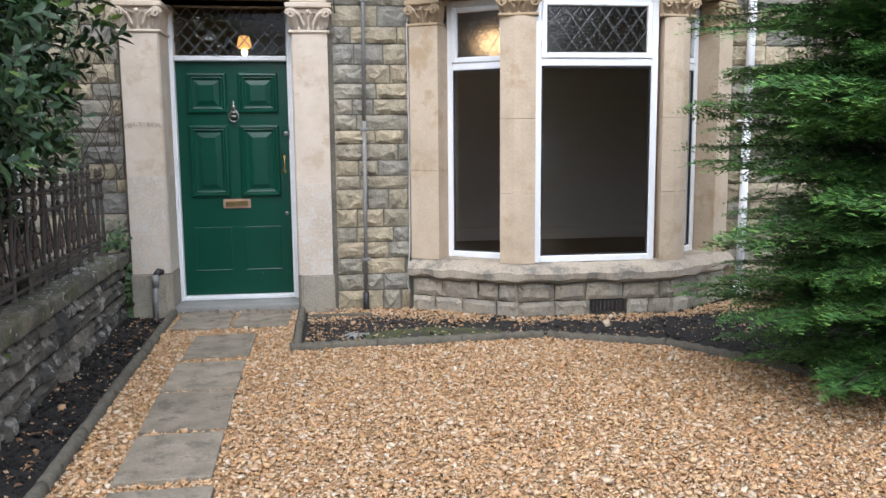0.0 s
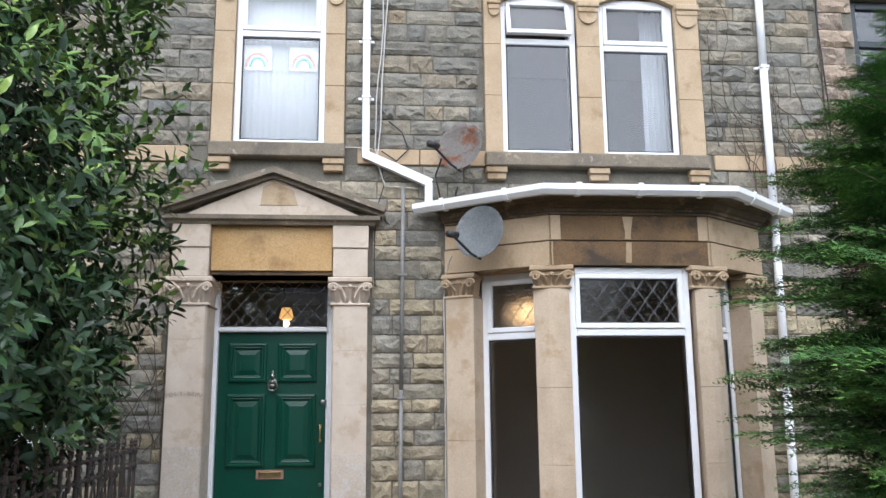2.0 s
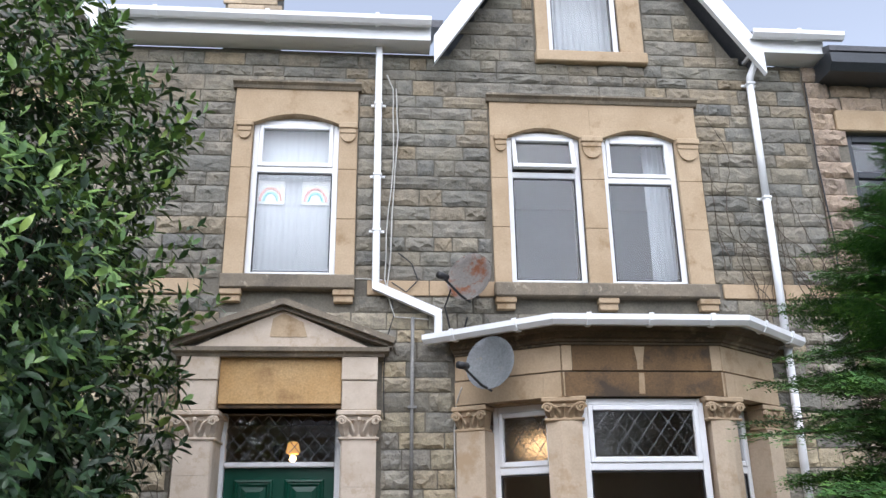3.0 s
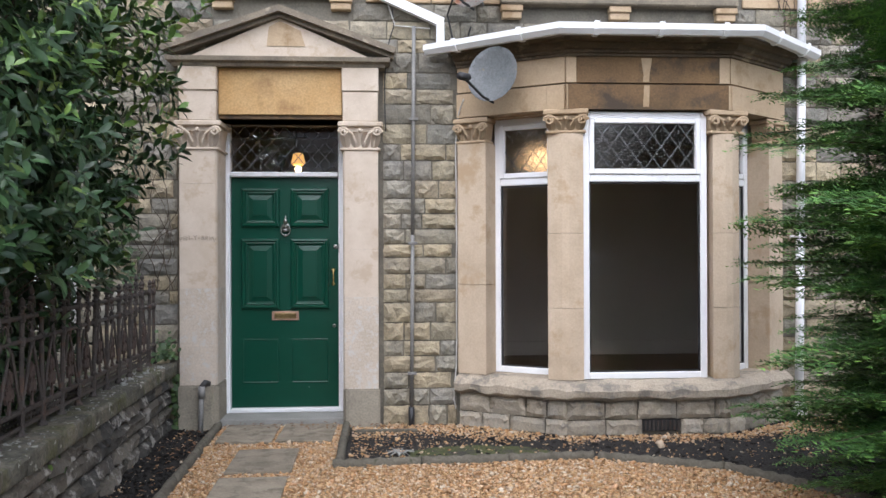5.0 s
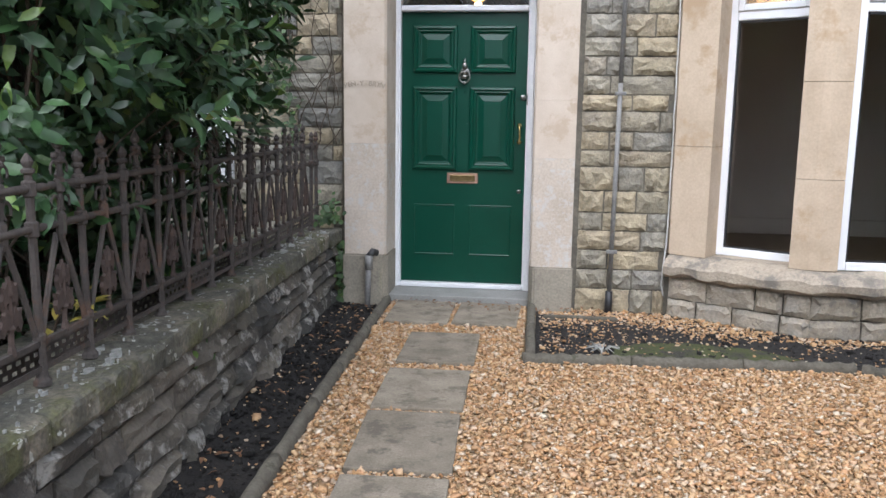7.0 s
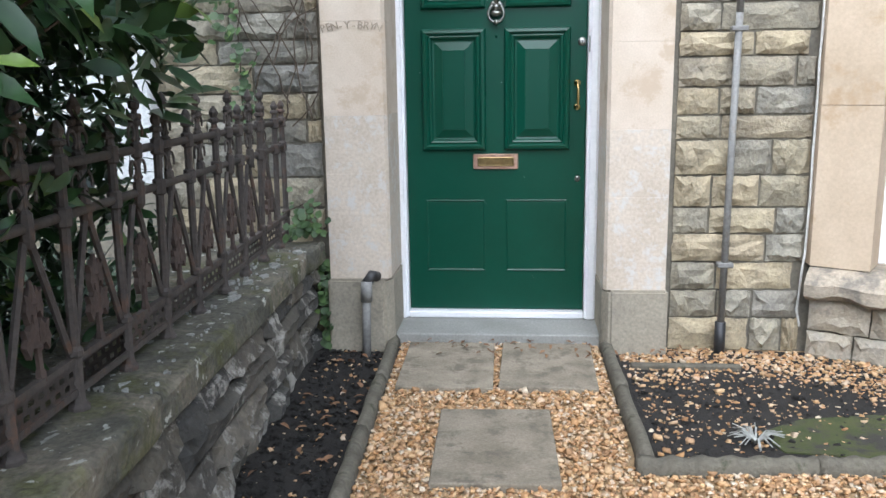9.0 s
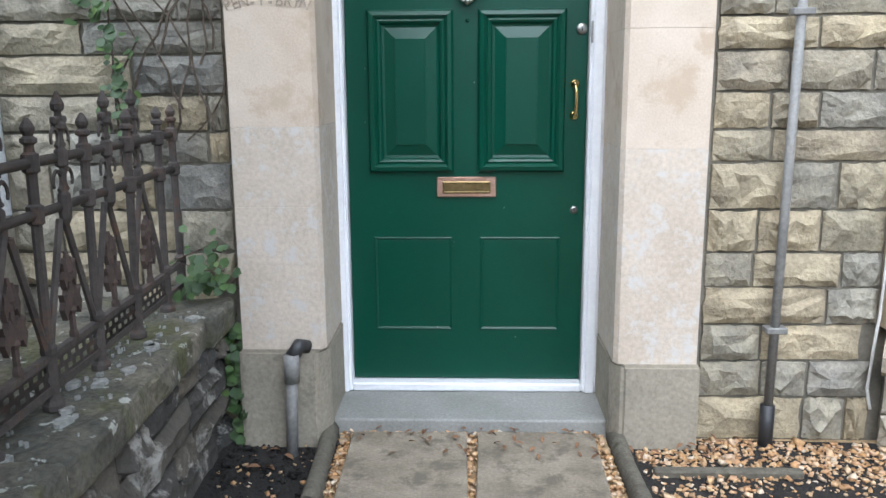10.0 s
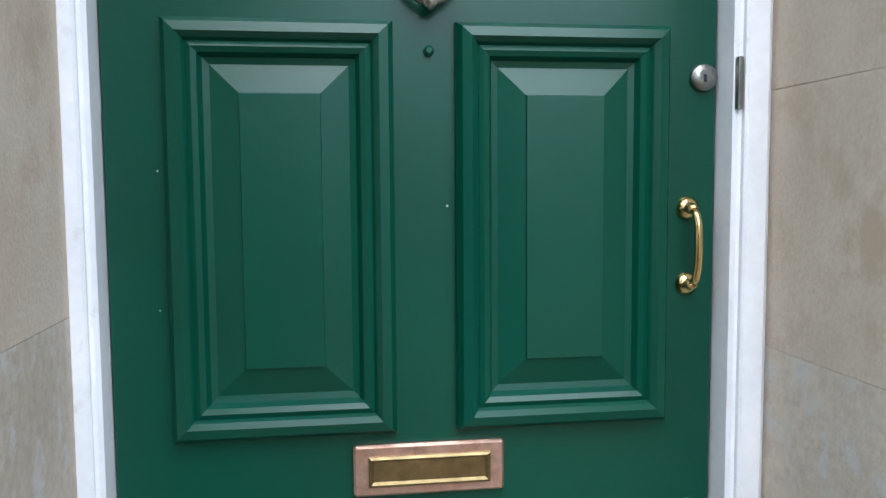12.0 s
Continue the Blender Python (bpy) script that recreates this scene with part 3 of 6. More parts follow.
def stone_spots():
    z, q = 0.0, random.Random(5)
    while z < 8.4:
        h = q.choice((0.115, 0.13, 0.14, 0.155, 0.17))
        if z < BAND[0] <= z + h + 0.05:
            h = BAND[0] - z
        if abs(z - BAND[0]) < 1e-6:
            z = BAND[1]
            continue
        zc = z + h / 2
        x = -6.5
        while x < 4.62:
            w = q.uniform(0.15, 0.4) if q.random() < 0.85 else q.uniform(0.4, 0.55)
            x1 = min(x + w, 4.62)
            for b in BLOCK:
                if b[2] < zc < b[3] and x < b[1] and x1 > b[0]:
                    if x >= b[0] - 0.01:
                        x1 = x = b[1]
                    else:
                        x1 = b[0]
            if 3.03 < zc < 3.55:
                half = 0.9 * (3.5 - zc) / 0.47
                if abs((x + x1) / 2 + 0.51) < half:
                    x = x + 0.12
                    continue
            if x1 - x > 0.07:
                if z > 6.05:
                    inside = abs((x + x1) / 2 - GX) < 1.5 - (z + h - 6.13) / GS or (x1 < -2.6 - (z - 6.2) / 1.6 and x > -5.5)
                else:
                    inside = True
                if inside:
                    yield (x + x1) / 2, zc, x1 - x - 0.012, h - 0.012
            x = max(x1, x + 0.001)
        z += h


near, far = [], {0: ([], []), 1: ([], [])}
for x, z, w, h in stone_spots():
    k = R.randrange(14)
    warm = z < 2.6 or (z < 3.6 and R.random() < 0.4)
    d = R.uniform(0.02, 0.04)
    flip = R.choice((-1, 1))
    if len(near) < 300 and ((-2.6 < x < 1.0 and z < 3.0)):
        near.append(((LOW if warm else HIGH)[k], x, z, w, h, d, flip))
    else:
        V, F = arrays((LOW if warm else HIGH)[k])
        vs_, fs_ = far[int(warm)]
        o = sum(len(v) for v in vs_)
        vs_.append(V * np.array([w * flip, d, h]) + np.array([x, WY, z]))
        fs_.extend(tuple(i + o for i in (f if flip > 0 else f[::-1])) for f in F)
for i, m in ((0, M_high_i), (1, M_low_i)):
    me = bpy.data.meshes.new("walling_stones")
    me.from_pydata(np.concatenate(far[i][0]).tolist(), [], far[i][1])
    me.materials.append(m)
    ob = new("walling_stones", me)
    under(ob, wall_front)
    tagged(ob, "rock-faced sandstone in uneven courses", kind="stuff")

# flat buff band at first-floor sill height
x = -6.4
while x < 4.6:
    w = R.uniform(0.35, 0.7)
    x1 = min(x + w, 4.62)
    if not any(b[0] < (x + x1) / 2 < b[1] for b in ((-1.1, 0.1), (1.34, 3.46))):
        part("band_stone", box(x, x1 - 0.008, WY - 0.03, WY, BAND[0] + 0.005, BAND[1] - 0.005, 0.006), M_ash_up, wall_front)
    x = x1

# ---- door surround ----
def capital(cx, y, z0, z1, w, d, parent, mat, yaw=0.0):
    """A carved capital: bell, curling leaves, corner scrolls and abacus, facing -y before its turn."""
    h = z1 - z0
    bm = bmesh.new()
    box(-w / 2 - 0.015, w / 2 + 0.015, -0.015, d, 0, 0.022, 0.006, bm)
    prism([(-w / 2 + 0.01, 0.022), (w / 2 - 0.01, 0.022), (w / 2 + 0.012, h - 0.04), (-w / 2 - 0.012, h - 0.04)], 0.0, d, "y", bm)
    box(-w / 2 - 0.035, w / 2 + 0.035, -0.035, d, h - 0.042, h, 0.008, bm)
    lead = bmesh.new()
    n = 4
    for i in range(n):
        u = (i + 0.5) / n
        x0 = -w / 2 + w * u
        lean = (u - 0.5) * 0.7
        prev = None
        for k in range(6):
            s = k / 5
            ww = w / n * (0.34 + 0.62 * math.sin(math.pi * min(1, s * 0.9 + 0.15))) * 0.55
            px, pz = x0 + lean * s * h * 0.5, 0.025 + s * (h - 0.085) - (0.03 if k == 5 else 0)
            py = -0.006 - 0.035 * s * s - (0.012 if k == 5 else 0)
            row = [lead.verts.new((px - ww, py + 0.008, pz)), lead.verts.new((px, py - 0.012, pz)), lead.verts.new((px + ww, py + 0.008, pz))]
            if prev:
                for a in (0, 1):
                    lead.faces.new((prev[a], prev[a + 1], row[a + 1], row[a]))
            prev = row
    bmesh.ops.solidify(lead, geom=lead.faces[:], thickness=0.012)
    joined(bm, lead)
    for s in (-1, 1):
        pts = []
        for k in range(15):
            a, r = k * 0.75, 0.042 * (1 - k / 17)
            pts.append((s * (w / 2 - 0.012 + r * math.cos(a)), -0.03 - k * 0.0012, h - 0.09 + r * math.sin(a)))
        tube(pts, 0.013, 6, bm, 0.008)
        tube([(s * w * 0.12, -0.02, 0.06), (s * w * 0.22, -0.035, h * 0.55), (s * (w / 2 - 0.02), -0.032, h - 0.05)], 0.012, 6, bm)
    soft_blob(0.022, Matrix.Translation((0, -0.03, h - 0.075)), bm)
    bmesh.ops.transform(bm, matrix=pose(cx, y, z0, 0, 0, yaw), verts=bm.verts)
    return part("capital", bm, mat, parent, "carved leafy capital with curled scrolls")


door_case = thing("door_surround", "pale dressed-stone door surround with pilasters, carved capitals and pediment", "door surround", (-0.51, 7.6, 0))
PY = 7.60
for side, x0, x1, in0, in1 in ((-1, -1.335, -1.03, -1.05, -1.03), (1, 0.01, 0.305, 0.01, 0.03)):
    zs = [0.38, 0.9, 1.18, 1.62, 2.05, 2.33] if side < 0 else [0.33, 0.78, 1.1, 1.5, 1.95, 2.33]
    for a, b in zip(zs, zs[1:]):
        inner = x1 if side < 0 else x0
        pts = [(x0, PY), (x1 - (0.015 if side < 0 else 0), PY), (x1, PY + 0.02 if side < 0 else PY), (x1 + (0.0 if side < 0 else 0), 8.1), (x0, 8.1)] if side < 0 else [(x0 + 0.015, PY), (x1, PY), (x1, 8.1), (x0, 8.1), (x0, PY + 0.02)]
        part("pilaster_block", prism(pts, a + 0.0005, b - 0.0005, "z"), M_ash_low if b < 1.2 else M_ash, door_case)
    pl = bmesh.new()
    e = 0.02
    if side < 0:
        prism([(x0 - 0.012, PY - e), (x1 - 0.03, PY - e), (x1 + 0.004, PY + 0.05), (x1 + 0.004, 8.1), (x0 - 0.012, 8.1)], -0.05, 0.38, "z", pl)
    else:
        prism([(x0 + 0.03, PY - e), (x1 + 0.012, PY - e), (x1 + 0.012, 8.1), (x0 - 0.004, 8.1), (x0 - 0.004, PY + 0.05)], -0.05, 0.33, "z", pl)
    bmesh.ops.bevel(pl, geom=[ed for ed in pl.edges], offset=0.012, segments=2, affect="EDGES")
    part("plinth_block", pl, M_plinth, door_case, "rough grey-brown plinth block")
    capital((x0 + x1) / 2, PY, 2.33, 2.57, x1 - x0 + 0.01, 0.4, door_case, M_ash)
    for a, b, o in ((2.572, 2.82, 0.0), (2.823, 3.02, 0.012)):
        part("entablature_block", box(x0 - o * 0.5, x1 + o * 0.5, PY - 0.02 - o, 8.1, a, b, 0.006), M_ash, door_case)
part("frieze", box(-1.022, 0.002, PY + 0.03, 8.1, 2.63, 3.02, 0.004), M_gold, door_case, "golden-brown stained frieze panel")
part("lintel_step", box(-1.022, 0.002, PY + 0.05, 8.1, 2.6, 2.632), M_brown, door_case)
corn = sweep([(-1.37, WY), (-1.37, PY - 0.02), (0.345, PY - 0.02), (0.345, WY)], [(0, 3.02), (0.015, 3.02), (0.025, 3.045), (0.06, 3.06), (0.065, 3.095), (0, 3.1)])
box(-1.37, 0.345, PY - 0.02, WY, 3.02, 3.1, bm=corn)
part("cornice", corn, M_dark_stone, door_case, "dark weathered cornice moulding")
part("tympanum", prism([(-1.28, 3.1), (0.26, 3.1), (-0.51, 3.44)], PY + 0.01, WY), M_ash, door_case, "pale triangular pediment panel")
part("tympanum_stain", prism([(-0.62, 3.2), (-0.3, 3.2), (-0.34, 3.33), (-0.51, 3.41), (-0.6, 3.36)], PY + 0.004, PY + 0.02), M_ash_up, door_case, "brown stained centre stone")
for s in (-1, 1):
    bm = bmesh.new()
    for o0, o1, y0 in ((0.0, 0.035, PY - 0.03), (0.035, 0.085, PY - 0.085)):
        a, b = Vector((-0.94, 0.0)), Vector((0.0, 0.335))
        dd = (b - a).normalized()
        n = Vector((-dd.y, dd.x))
        pts = [a + n * o0, Vector((0, b.y + o0 / dd.x)), Vector((0, b.y + o1 / dd.x)), a + n * o1]
        prism([(-0.51 - s * p.x, 3.1 + p.y) for p in pts], y0, WY, "y", bm)
    part("raking_cornice", bm, M_dark_stone, door_case, "dark weathered raking cornice")

# name cut on the west pilaster
word = "PEN-Y-BRYN"
bm = bmesh.new()
for i, ch in enumerate(word):
    cu = bpy.data.curves.new("letter", "FONT")
    cu.body, cu.size, cu.extrude, cu.align_x = ch, 0.05, 0.003, "CENTER"
    tmp_ob = bpy.data.objects.new("letter", cu)
    scene.collection.objects.link(tmp_ob)
    me = bpy.data.meshes.new_from_object(tmp_ob.evaluated_get(bpy.context.evaluated_depsgraph_get()))
    a = (i - 4.5) / 9 * 1.15
    me.transform(pose(-1.19 + 0.23 * math.sin(a), PY - 0.001, 1.555 + 0.075 * (math.cos(a) - 0.6), 90, 0, 0) @ Matrix.Rotation(-a * 0.75, 4, "Z"))
    bm.from_mesh(me)
    bpy.data.objects.remove(tmp_ob)
    bpy.data.meshes.remove(me)
part("lettering", bm, M_letter, door_case, "cut house name in an arc")

step = tagged(part("door_step", box(-1.06, 0.03, 7.70, 8.1, -0.05, 0.068, 0.008, seg=2), M_step), "smooth grey stone door step", "step", kind="structure")

# ---- front door ----
DY = 8.04
frame_ob = thing("door_frame", "white painted door frame with leaded fanlight, paint chipped", "door frame", (-0.52, 8.03, 0.07), kind="structure")
for x0, x1, nm in ((-1.045, -0.996, "jamb"), (-0.052, 0.012, "jamb")):
    bm = box(x0, x1, 7.985, 8.09, 0.07, 2.62, 0.006)
    box(x0 + 0.012, x1 - 0.012, 7.972, 7.99, 0.07, 2.62, 0.004, bm)
    part(nm, bm, M_paint, frame_ob)
part("transom", box(-0.996, -0.052, 7.975, 8.09, 2.142, 2.185, 0.008), M_paint, frame_ob)
# the head takes the dark stone colour, unlike the white jambs
part("head", box(-0.996, -0.052, 7.985, 8.09, 2.59, 2.625, 0.006), M_dark_stone, frame_ob, "dark frame head")
part("threshold", box(-0.996, -0.052, 7.985, 8.06, 0.069, 0.105, 0.006), M_paint, frame_ob)
pane = part("fanlight_pane", box(-0.996, -0.052, 8.04, 8.046, 2.185, 2.59), M_glass, frame_ob, "clear leaded fanlight glass")
pane.visible_shadow = False


def leading(x0, x1, z0, z1, nx, nz, y, r=0.004, put=None):
    """Diamond lead bars clipped to a rectangle."""
    bm = bmesh.new()
    dx, dz = (x1 - x0) / nx, (z1 - z0) / nz
    k = dz / dx
    for s in (1, -1):
        for i in range(-nz, nx + nz + 1):
            xs = x0 + i * dx
            a = [xs, z0] if s > 0 else [xs, z0]
            b = [xs + s * (z1 - z0) / k, z1]
            t0, t1 = 0.0, 1.0
            for lim, sg in ((x0, 1), (x1, -1)):
                f0, f1 = sg * (a[0] - lim), sg * (b[0] - lim)
                if f0 < 0 and f1 < 0:
                    t0, t1 = 1, 0
                elif f0 < 0:
                    t0 = max(t0, f0 / (f0 - f1))
                elif f1 < 0:
                    t1 = min(t1, f0 / (f0 - f1))
            if t1 - t0 > 0.02:
                p = lambda t: (a[0] + (b[0] - a[0]) * t, y, a[1] + (b[1] - a[1]) * t)
                tube([p(t0), p(t1)], r, 4, bm)
    if put is not None:
        bmesh.ops.transform(bm, matrix=put, verts=bm.verts)
    return bm


part("leading", leading(-0.996, -0.052, 2.185, 2.59, 8, 3, 8.036), M_came, frame_ob, "diamond lead bars")

door_1 = thing("door_1", "closed dark green gloss-painted panelled front door", "door", (-0.525, DY, 0.105), kind="structure")
leaf = part("door_leaf", box(-0.994, -0.055, DY, DY + 0.05, 0.108, 2.14, 0.003), M_green, door_1)


def framed(x0, x1, z0, z1, prof):
    """A rectangular moulding: rings of (inset, forward) from outside in."""
    bm = bmesh.new()
    rings = [[bm.verts.new(p) for p in ((x0 + i, DY - f, z0 + i), (x1 - i, DY - f, z0 + i), (x1 - i, DY - f, z1 - i), (x0 + i, DY - f, z1 - i))] for i, f in prof]
    for a, b in zip(rings, rings[1:]):
        for k in range(4):
            bm.faces.new((a[k], a[(k + 1) % 4], b[(k + 1) % 4], b[k]))
    bm.faces.new(rings[-1])
    return bm


BOLD = [(0.0, -0.004), (0.0, 0.012), (0.008, 0.026), (0.022, 0.03), (0.03, 0.022), (0.034, 0.016), (0.042, 0.02), (0.05, 0.016), (0.056, 0.004), (0.066, 0.002), (0.108, 0.014), (0.109, 0.018), (0.112, 0.018)]
SMALL = [(i if i < 0.06 else i * 0.97, f) for i, f in BOLD]
BEAD = [(0.0, -0.003), (0.0, 0.003), (0.004, 0.005), (0.009, 0.003), (0.012, 0.001), (0.016, 0.0015)]
for x0, x1 in ((-0.907, -0.573), (-0.478, -0.138)):
    part("door_panel", framed(x0, x1, 1.7, 2.047, SMALL), M_green, door_1, "raised and moulded upper panel")
    part("door_panel", framed(x0, x1, 0.977, 1.602, BOLD), M_green, door_1, "tall raised and moulded panel")
    part("door_panel", framed(x0 + 0.01, x1 - 0.008, 0.322, 0.712, BEAD), M_green, door_1, "flush beaded lower panel")
bm = bmesh.new()
for i in range(26):
    cx, cz = R.uniform(-0.97, -0.08), R.uniform(0.15, 2.05)
    s = R.uniform(0.0007, 0.002)
    prism([(cx - s, cz - s * 0.6), (cx + s * 0.7, cz - s), (cx + s, cz + s * 0.8), (cx - s * 0.5, cz + s)], DY - 0.0012, DY + 0.002, "y", bm)
part("paint_chips", bm, M_chip, door_1, "tiny pale chips in the paint")

letter = part("letter_plate", box(-0.641, -0.404, DY - 0.012, DY + 0.002, 0.876, 0.957, 0.004), M_copper, door_1, "tarnished copper letter plate")
bm = framed(-0.618, -0.427, 0.892, 0.94, [(0, 0.011), (0, 0.016), (0.004, 0.018), (0.006, 0.016), (0.008, 0.014)])
part("flap", bm, M_flap, letter, "dull brass letter flap")
kn = bmesh.new()
cxk = -0.518
lathe([(0.034, 0), (0.036, 0.006), (0.03, 0.01), (0.016, 0.014), (0.014, 0.03)], 16, pose(cxk, DY, 1.705, 90), kn)
lathe([(0.004, 0), (0.014, 0.008), (0.02, 0.03), (0.016, 0.045), (0.008, 0.055), (0.011, 0.063), (0.007, 0.075), (0.002, 0.09)], 12, pose(cxk, DY - 0.022, 1.72, 0), kn)
tube([(cxk + 0.04 * math.sin(a), DY - 0.026, 1.672 - 0.045 * math.cos(a)) for a in [k * 2 * math.pi / 24 - math.pi * 0.85 for k in range(21)]], 0.0065, 8, kn)
soft_blob(0.014, pose(cxk, DY - 0.026, 1.628), kn, 2)
lathe([(0.02, -0.012), (0.034, 0.0), (0.03, 0.012), (0.012, 0.016)], 14, pose(cxk, DY - 0.014, 1.67), kn)
part("knocker", kn, M_chrome, door_1, "tarnished metal urn-shaped door knocker", True)
part("knocker_stud", lathe([(0.008, 0), (0.008, 0.006), (0.004, 0.01)], 10, pose(cxk, DY, 1.56, 90)), M_green, door_1)
lk = part("lock_cylinder", lathe([(0.022, 0), (0.022, 0.006), (0.018, 0.01), (0.008, 0.0102)], 20, pose(-0.079, DY, 1.525, 90)), M_chrome, door_1, "round steel night-latch cylinder", True)
part("keyhole", box(-0.0815, -0.0765, DY - 0.0112, DY - 0.0095, 1.517, 1.529), M_black, lk)
kh = part("keyhole_plate", lathe([(0.016, 0), (0.015, 0.004), (0.01, 0.006)], 16, pose(-0.093, DY, 0.823, 90)), M_chrome, door_1, "small round steel keyhole plate", True)
part("keyhole", box(-0.0955, -0.0905, DY - 0.0075, DY - 0.005, 0.815, 0.831), M_black, kh)
hb = bmesh.new()
for z in (1.318, 1.196):
    lathe([(0.019, 0), (0.019, 0.003), (0.013, 0.008), (0.007, 0.012), (0.006, 0.03)], 14, pose(-0.101, DY, z, 90), hb)
tube([(-0.101, DY - 0.024, 1.196), (-0.1, DY - 0.034, 1.208), (-0.098, DY - 0.036, 1.225), (-0.098, DY - 0.038, 1.257), (-0.098, DY - 0.036, 1.29), (-0.1, DY - 0.034, 1.306), (-0.101, DY - 0.024, 1.318)], 0.0065, 8, hb)
part("pull_handle", hb, M_brass, door_1, "polished brass pull handle", True)
part("strike", box(-0.05, -0.043, 7.976, 7.99, 1.47, 1.55, 0.001), M_chrome, frame_ob)

# dark ornament and lit lantern behind the fanlight
orn = bmesh.new()
soft_blob(0.05, pose(-0.56, 8.11, 2.3) @ Matrix.Diagonal((0.8, 0.8, 1.15, 1)), orn, 2)
lathe([(0.03, 0), (0.03, 0.02), (0.012, 0.03), (0.014, 0.06)], 12, pose(-0.56, 8.11, 2.186), orn)
part("shelf_ledge", box(-0.996, -0.052, 8.09, 8.16, 2.15, 2.185), M_paint, frame_ob)
tagged(part("ornament", orn, M_black, None, "", True), "small black rounded ornament on the transom ledge", "ornament")
lan = thing("hall_pendant", "lit warm glass pendant lantern in the hall", "lamp", (-0.52, 8.9, 2.95))
part("shade", lathe([(0.035, 0.1), (0.05, 0.09), (0.07, 0.0), (0.05, -0.02)], 8, pose(-0.5, 8.9, 2.36)), M_lamp, lan, "glowing amber glass shade")
part("cord", tube([(-0.52, 8.9, 2.52), (-0.52, 8.9, 2.95)], 0.006, 6), M_black, lan)
hall_bulb = new("hall_bulb", bpy.data.lights.new("hall_bulb", "POINT"))
hall_bulb.data.energy, hall_bulb.data.color, hall_bulb.data.shadow_soft_size = 0.8, (1.0, 0.6, 0.25), 0.03
hall_bulb.location = (-0.5, 8.9, 2.3)

# ---- bay window ----
bay = thing("bay_window", "dressed-stone canted bay with white window frames and carved capitals", "bay window", (2.47, 7.4, 0), kind="structure")
PB, PC, PD, PE = (0.98, 7.63), (1.80, 7.13), (3.14, 7.13), (3.82, 7.63)
LINE = [PB, PC, PD, PE]


def along(a, b, s):
    return (a[0] + (b[0] - a[0]) * s, a[1] + (b[1] - a[1]) * s)


def facet(a, b):
    """A pose with x along the facet from a to b, and -y outwards."""
    return pose(a[0], a[1], 0, 0, 0, math.degrees(math.atan2(b[1] - a[1], b[0] - a[0])))


# rough base courses, one stone at a time
part("core", prism([(1.02, 8.1), (1.02, 7.66), (1.82, 7.17), (3.12, 7.17), (3.78, 7.66), (3.78, 8.1)], -0.05, 0.3, "z"), M_mortar, bay)
BASE = [rock_mesh(s + 80, M_basestone, rough=0.45) for s in range(6)]
q = random.Random(3)
for (a, b) in zip(LINE, LINE[1:]):
    L = (Vector(b) - Vector(a)).length
    m = facet(a, b)
    for z0, z1 in ((-0.02, 0.13), (0.13, 0.295)):
        u = 0.0
        while u < L - 0.02:
            w = min(q.uniform(0.17, 0.34), L - u)
            if L - u - w < 0.1:
                w = L - u
            vent = a is PC and z0 < 0 and u < 0.66 < u + w
            if vent:
                w = max(w, 0.25)
            if not vent:
                ob = new("base_stone", q.choice(BASE))
                ob.matrix_world = m @ pose(u + w / 2, 0.03, (z0 + z1) / 2) @ Matrix.Diagonal((w - 0.01, q.uniform(0.045, 0.06), z1 - z0 - 0.01, 1))
                under(ob, bay)
                ob.matrix_basis = m @ pose(u + w / 2, 0.03, (z0 + z1) / 2) @ Matrix.Diagonal((w - 0.01, q.uniform(0.045, 0.06), z1 - z0 - 0.01, 1))
            else:
                vt = part("air_vent", box(PC[0] + u + 0.01, PC[0] + u + w - 0.01, PC[1] + 0.015, PC[1] + 0.04, 0.035, 0.125), M_black, bay, "rusty iron air vent with upright bars")
                for k in range(9):
                    xx = PC[0] + u + 0.025 + (w - 0.05) * k / 8
                    part("bar", box(xx - 0.005, xx + 0.005, PC[1] - 0.004, PC[1] + 0.015, 0.04, 0.12, 0.001), M_iron, vt)
            u += w
# thick worn sill
sill = sweep(LINE, [(-0.34, 0.29), (0.05, 0.295), (0.085, 0.32), (0.09, 0.375), (0.05, 0.42), (-0.02, 0.45), (-0.34, 0.455)])
bmesh.ops.subdivide_edges(sill, edges=[e for e in sill.edges if e.calc_length() > 0.5], cuts=14, use_grid_fill=True)
for v in sill.verts:
    if v.co.y < 7.55:
        v.co += Vector((0, 1, 1)) * 0.022 * noise.noise(v.co * 6) + Vector((0, 0, 1)) * 0.01 * noise.noise(v.co * 19)
part("sill", sill, M_sillstone, bay, "thick worn stone sill, chipped along its edge")


def post(pts, z0, z1, name="mullion"):
    return part(name, prism(pts, z0, z1, "z"), M_ash_bay, bay)


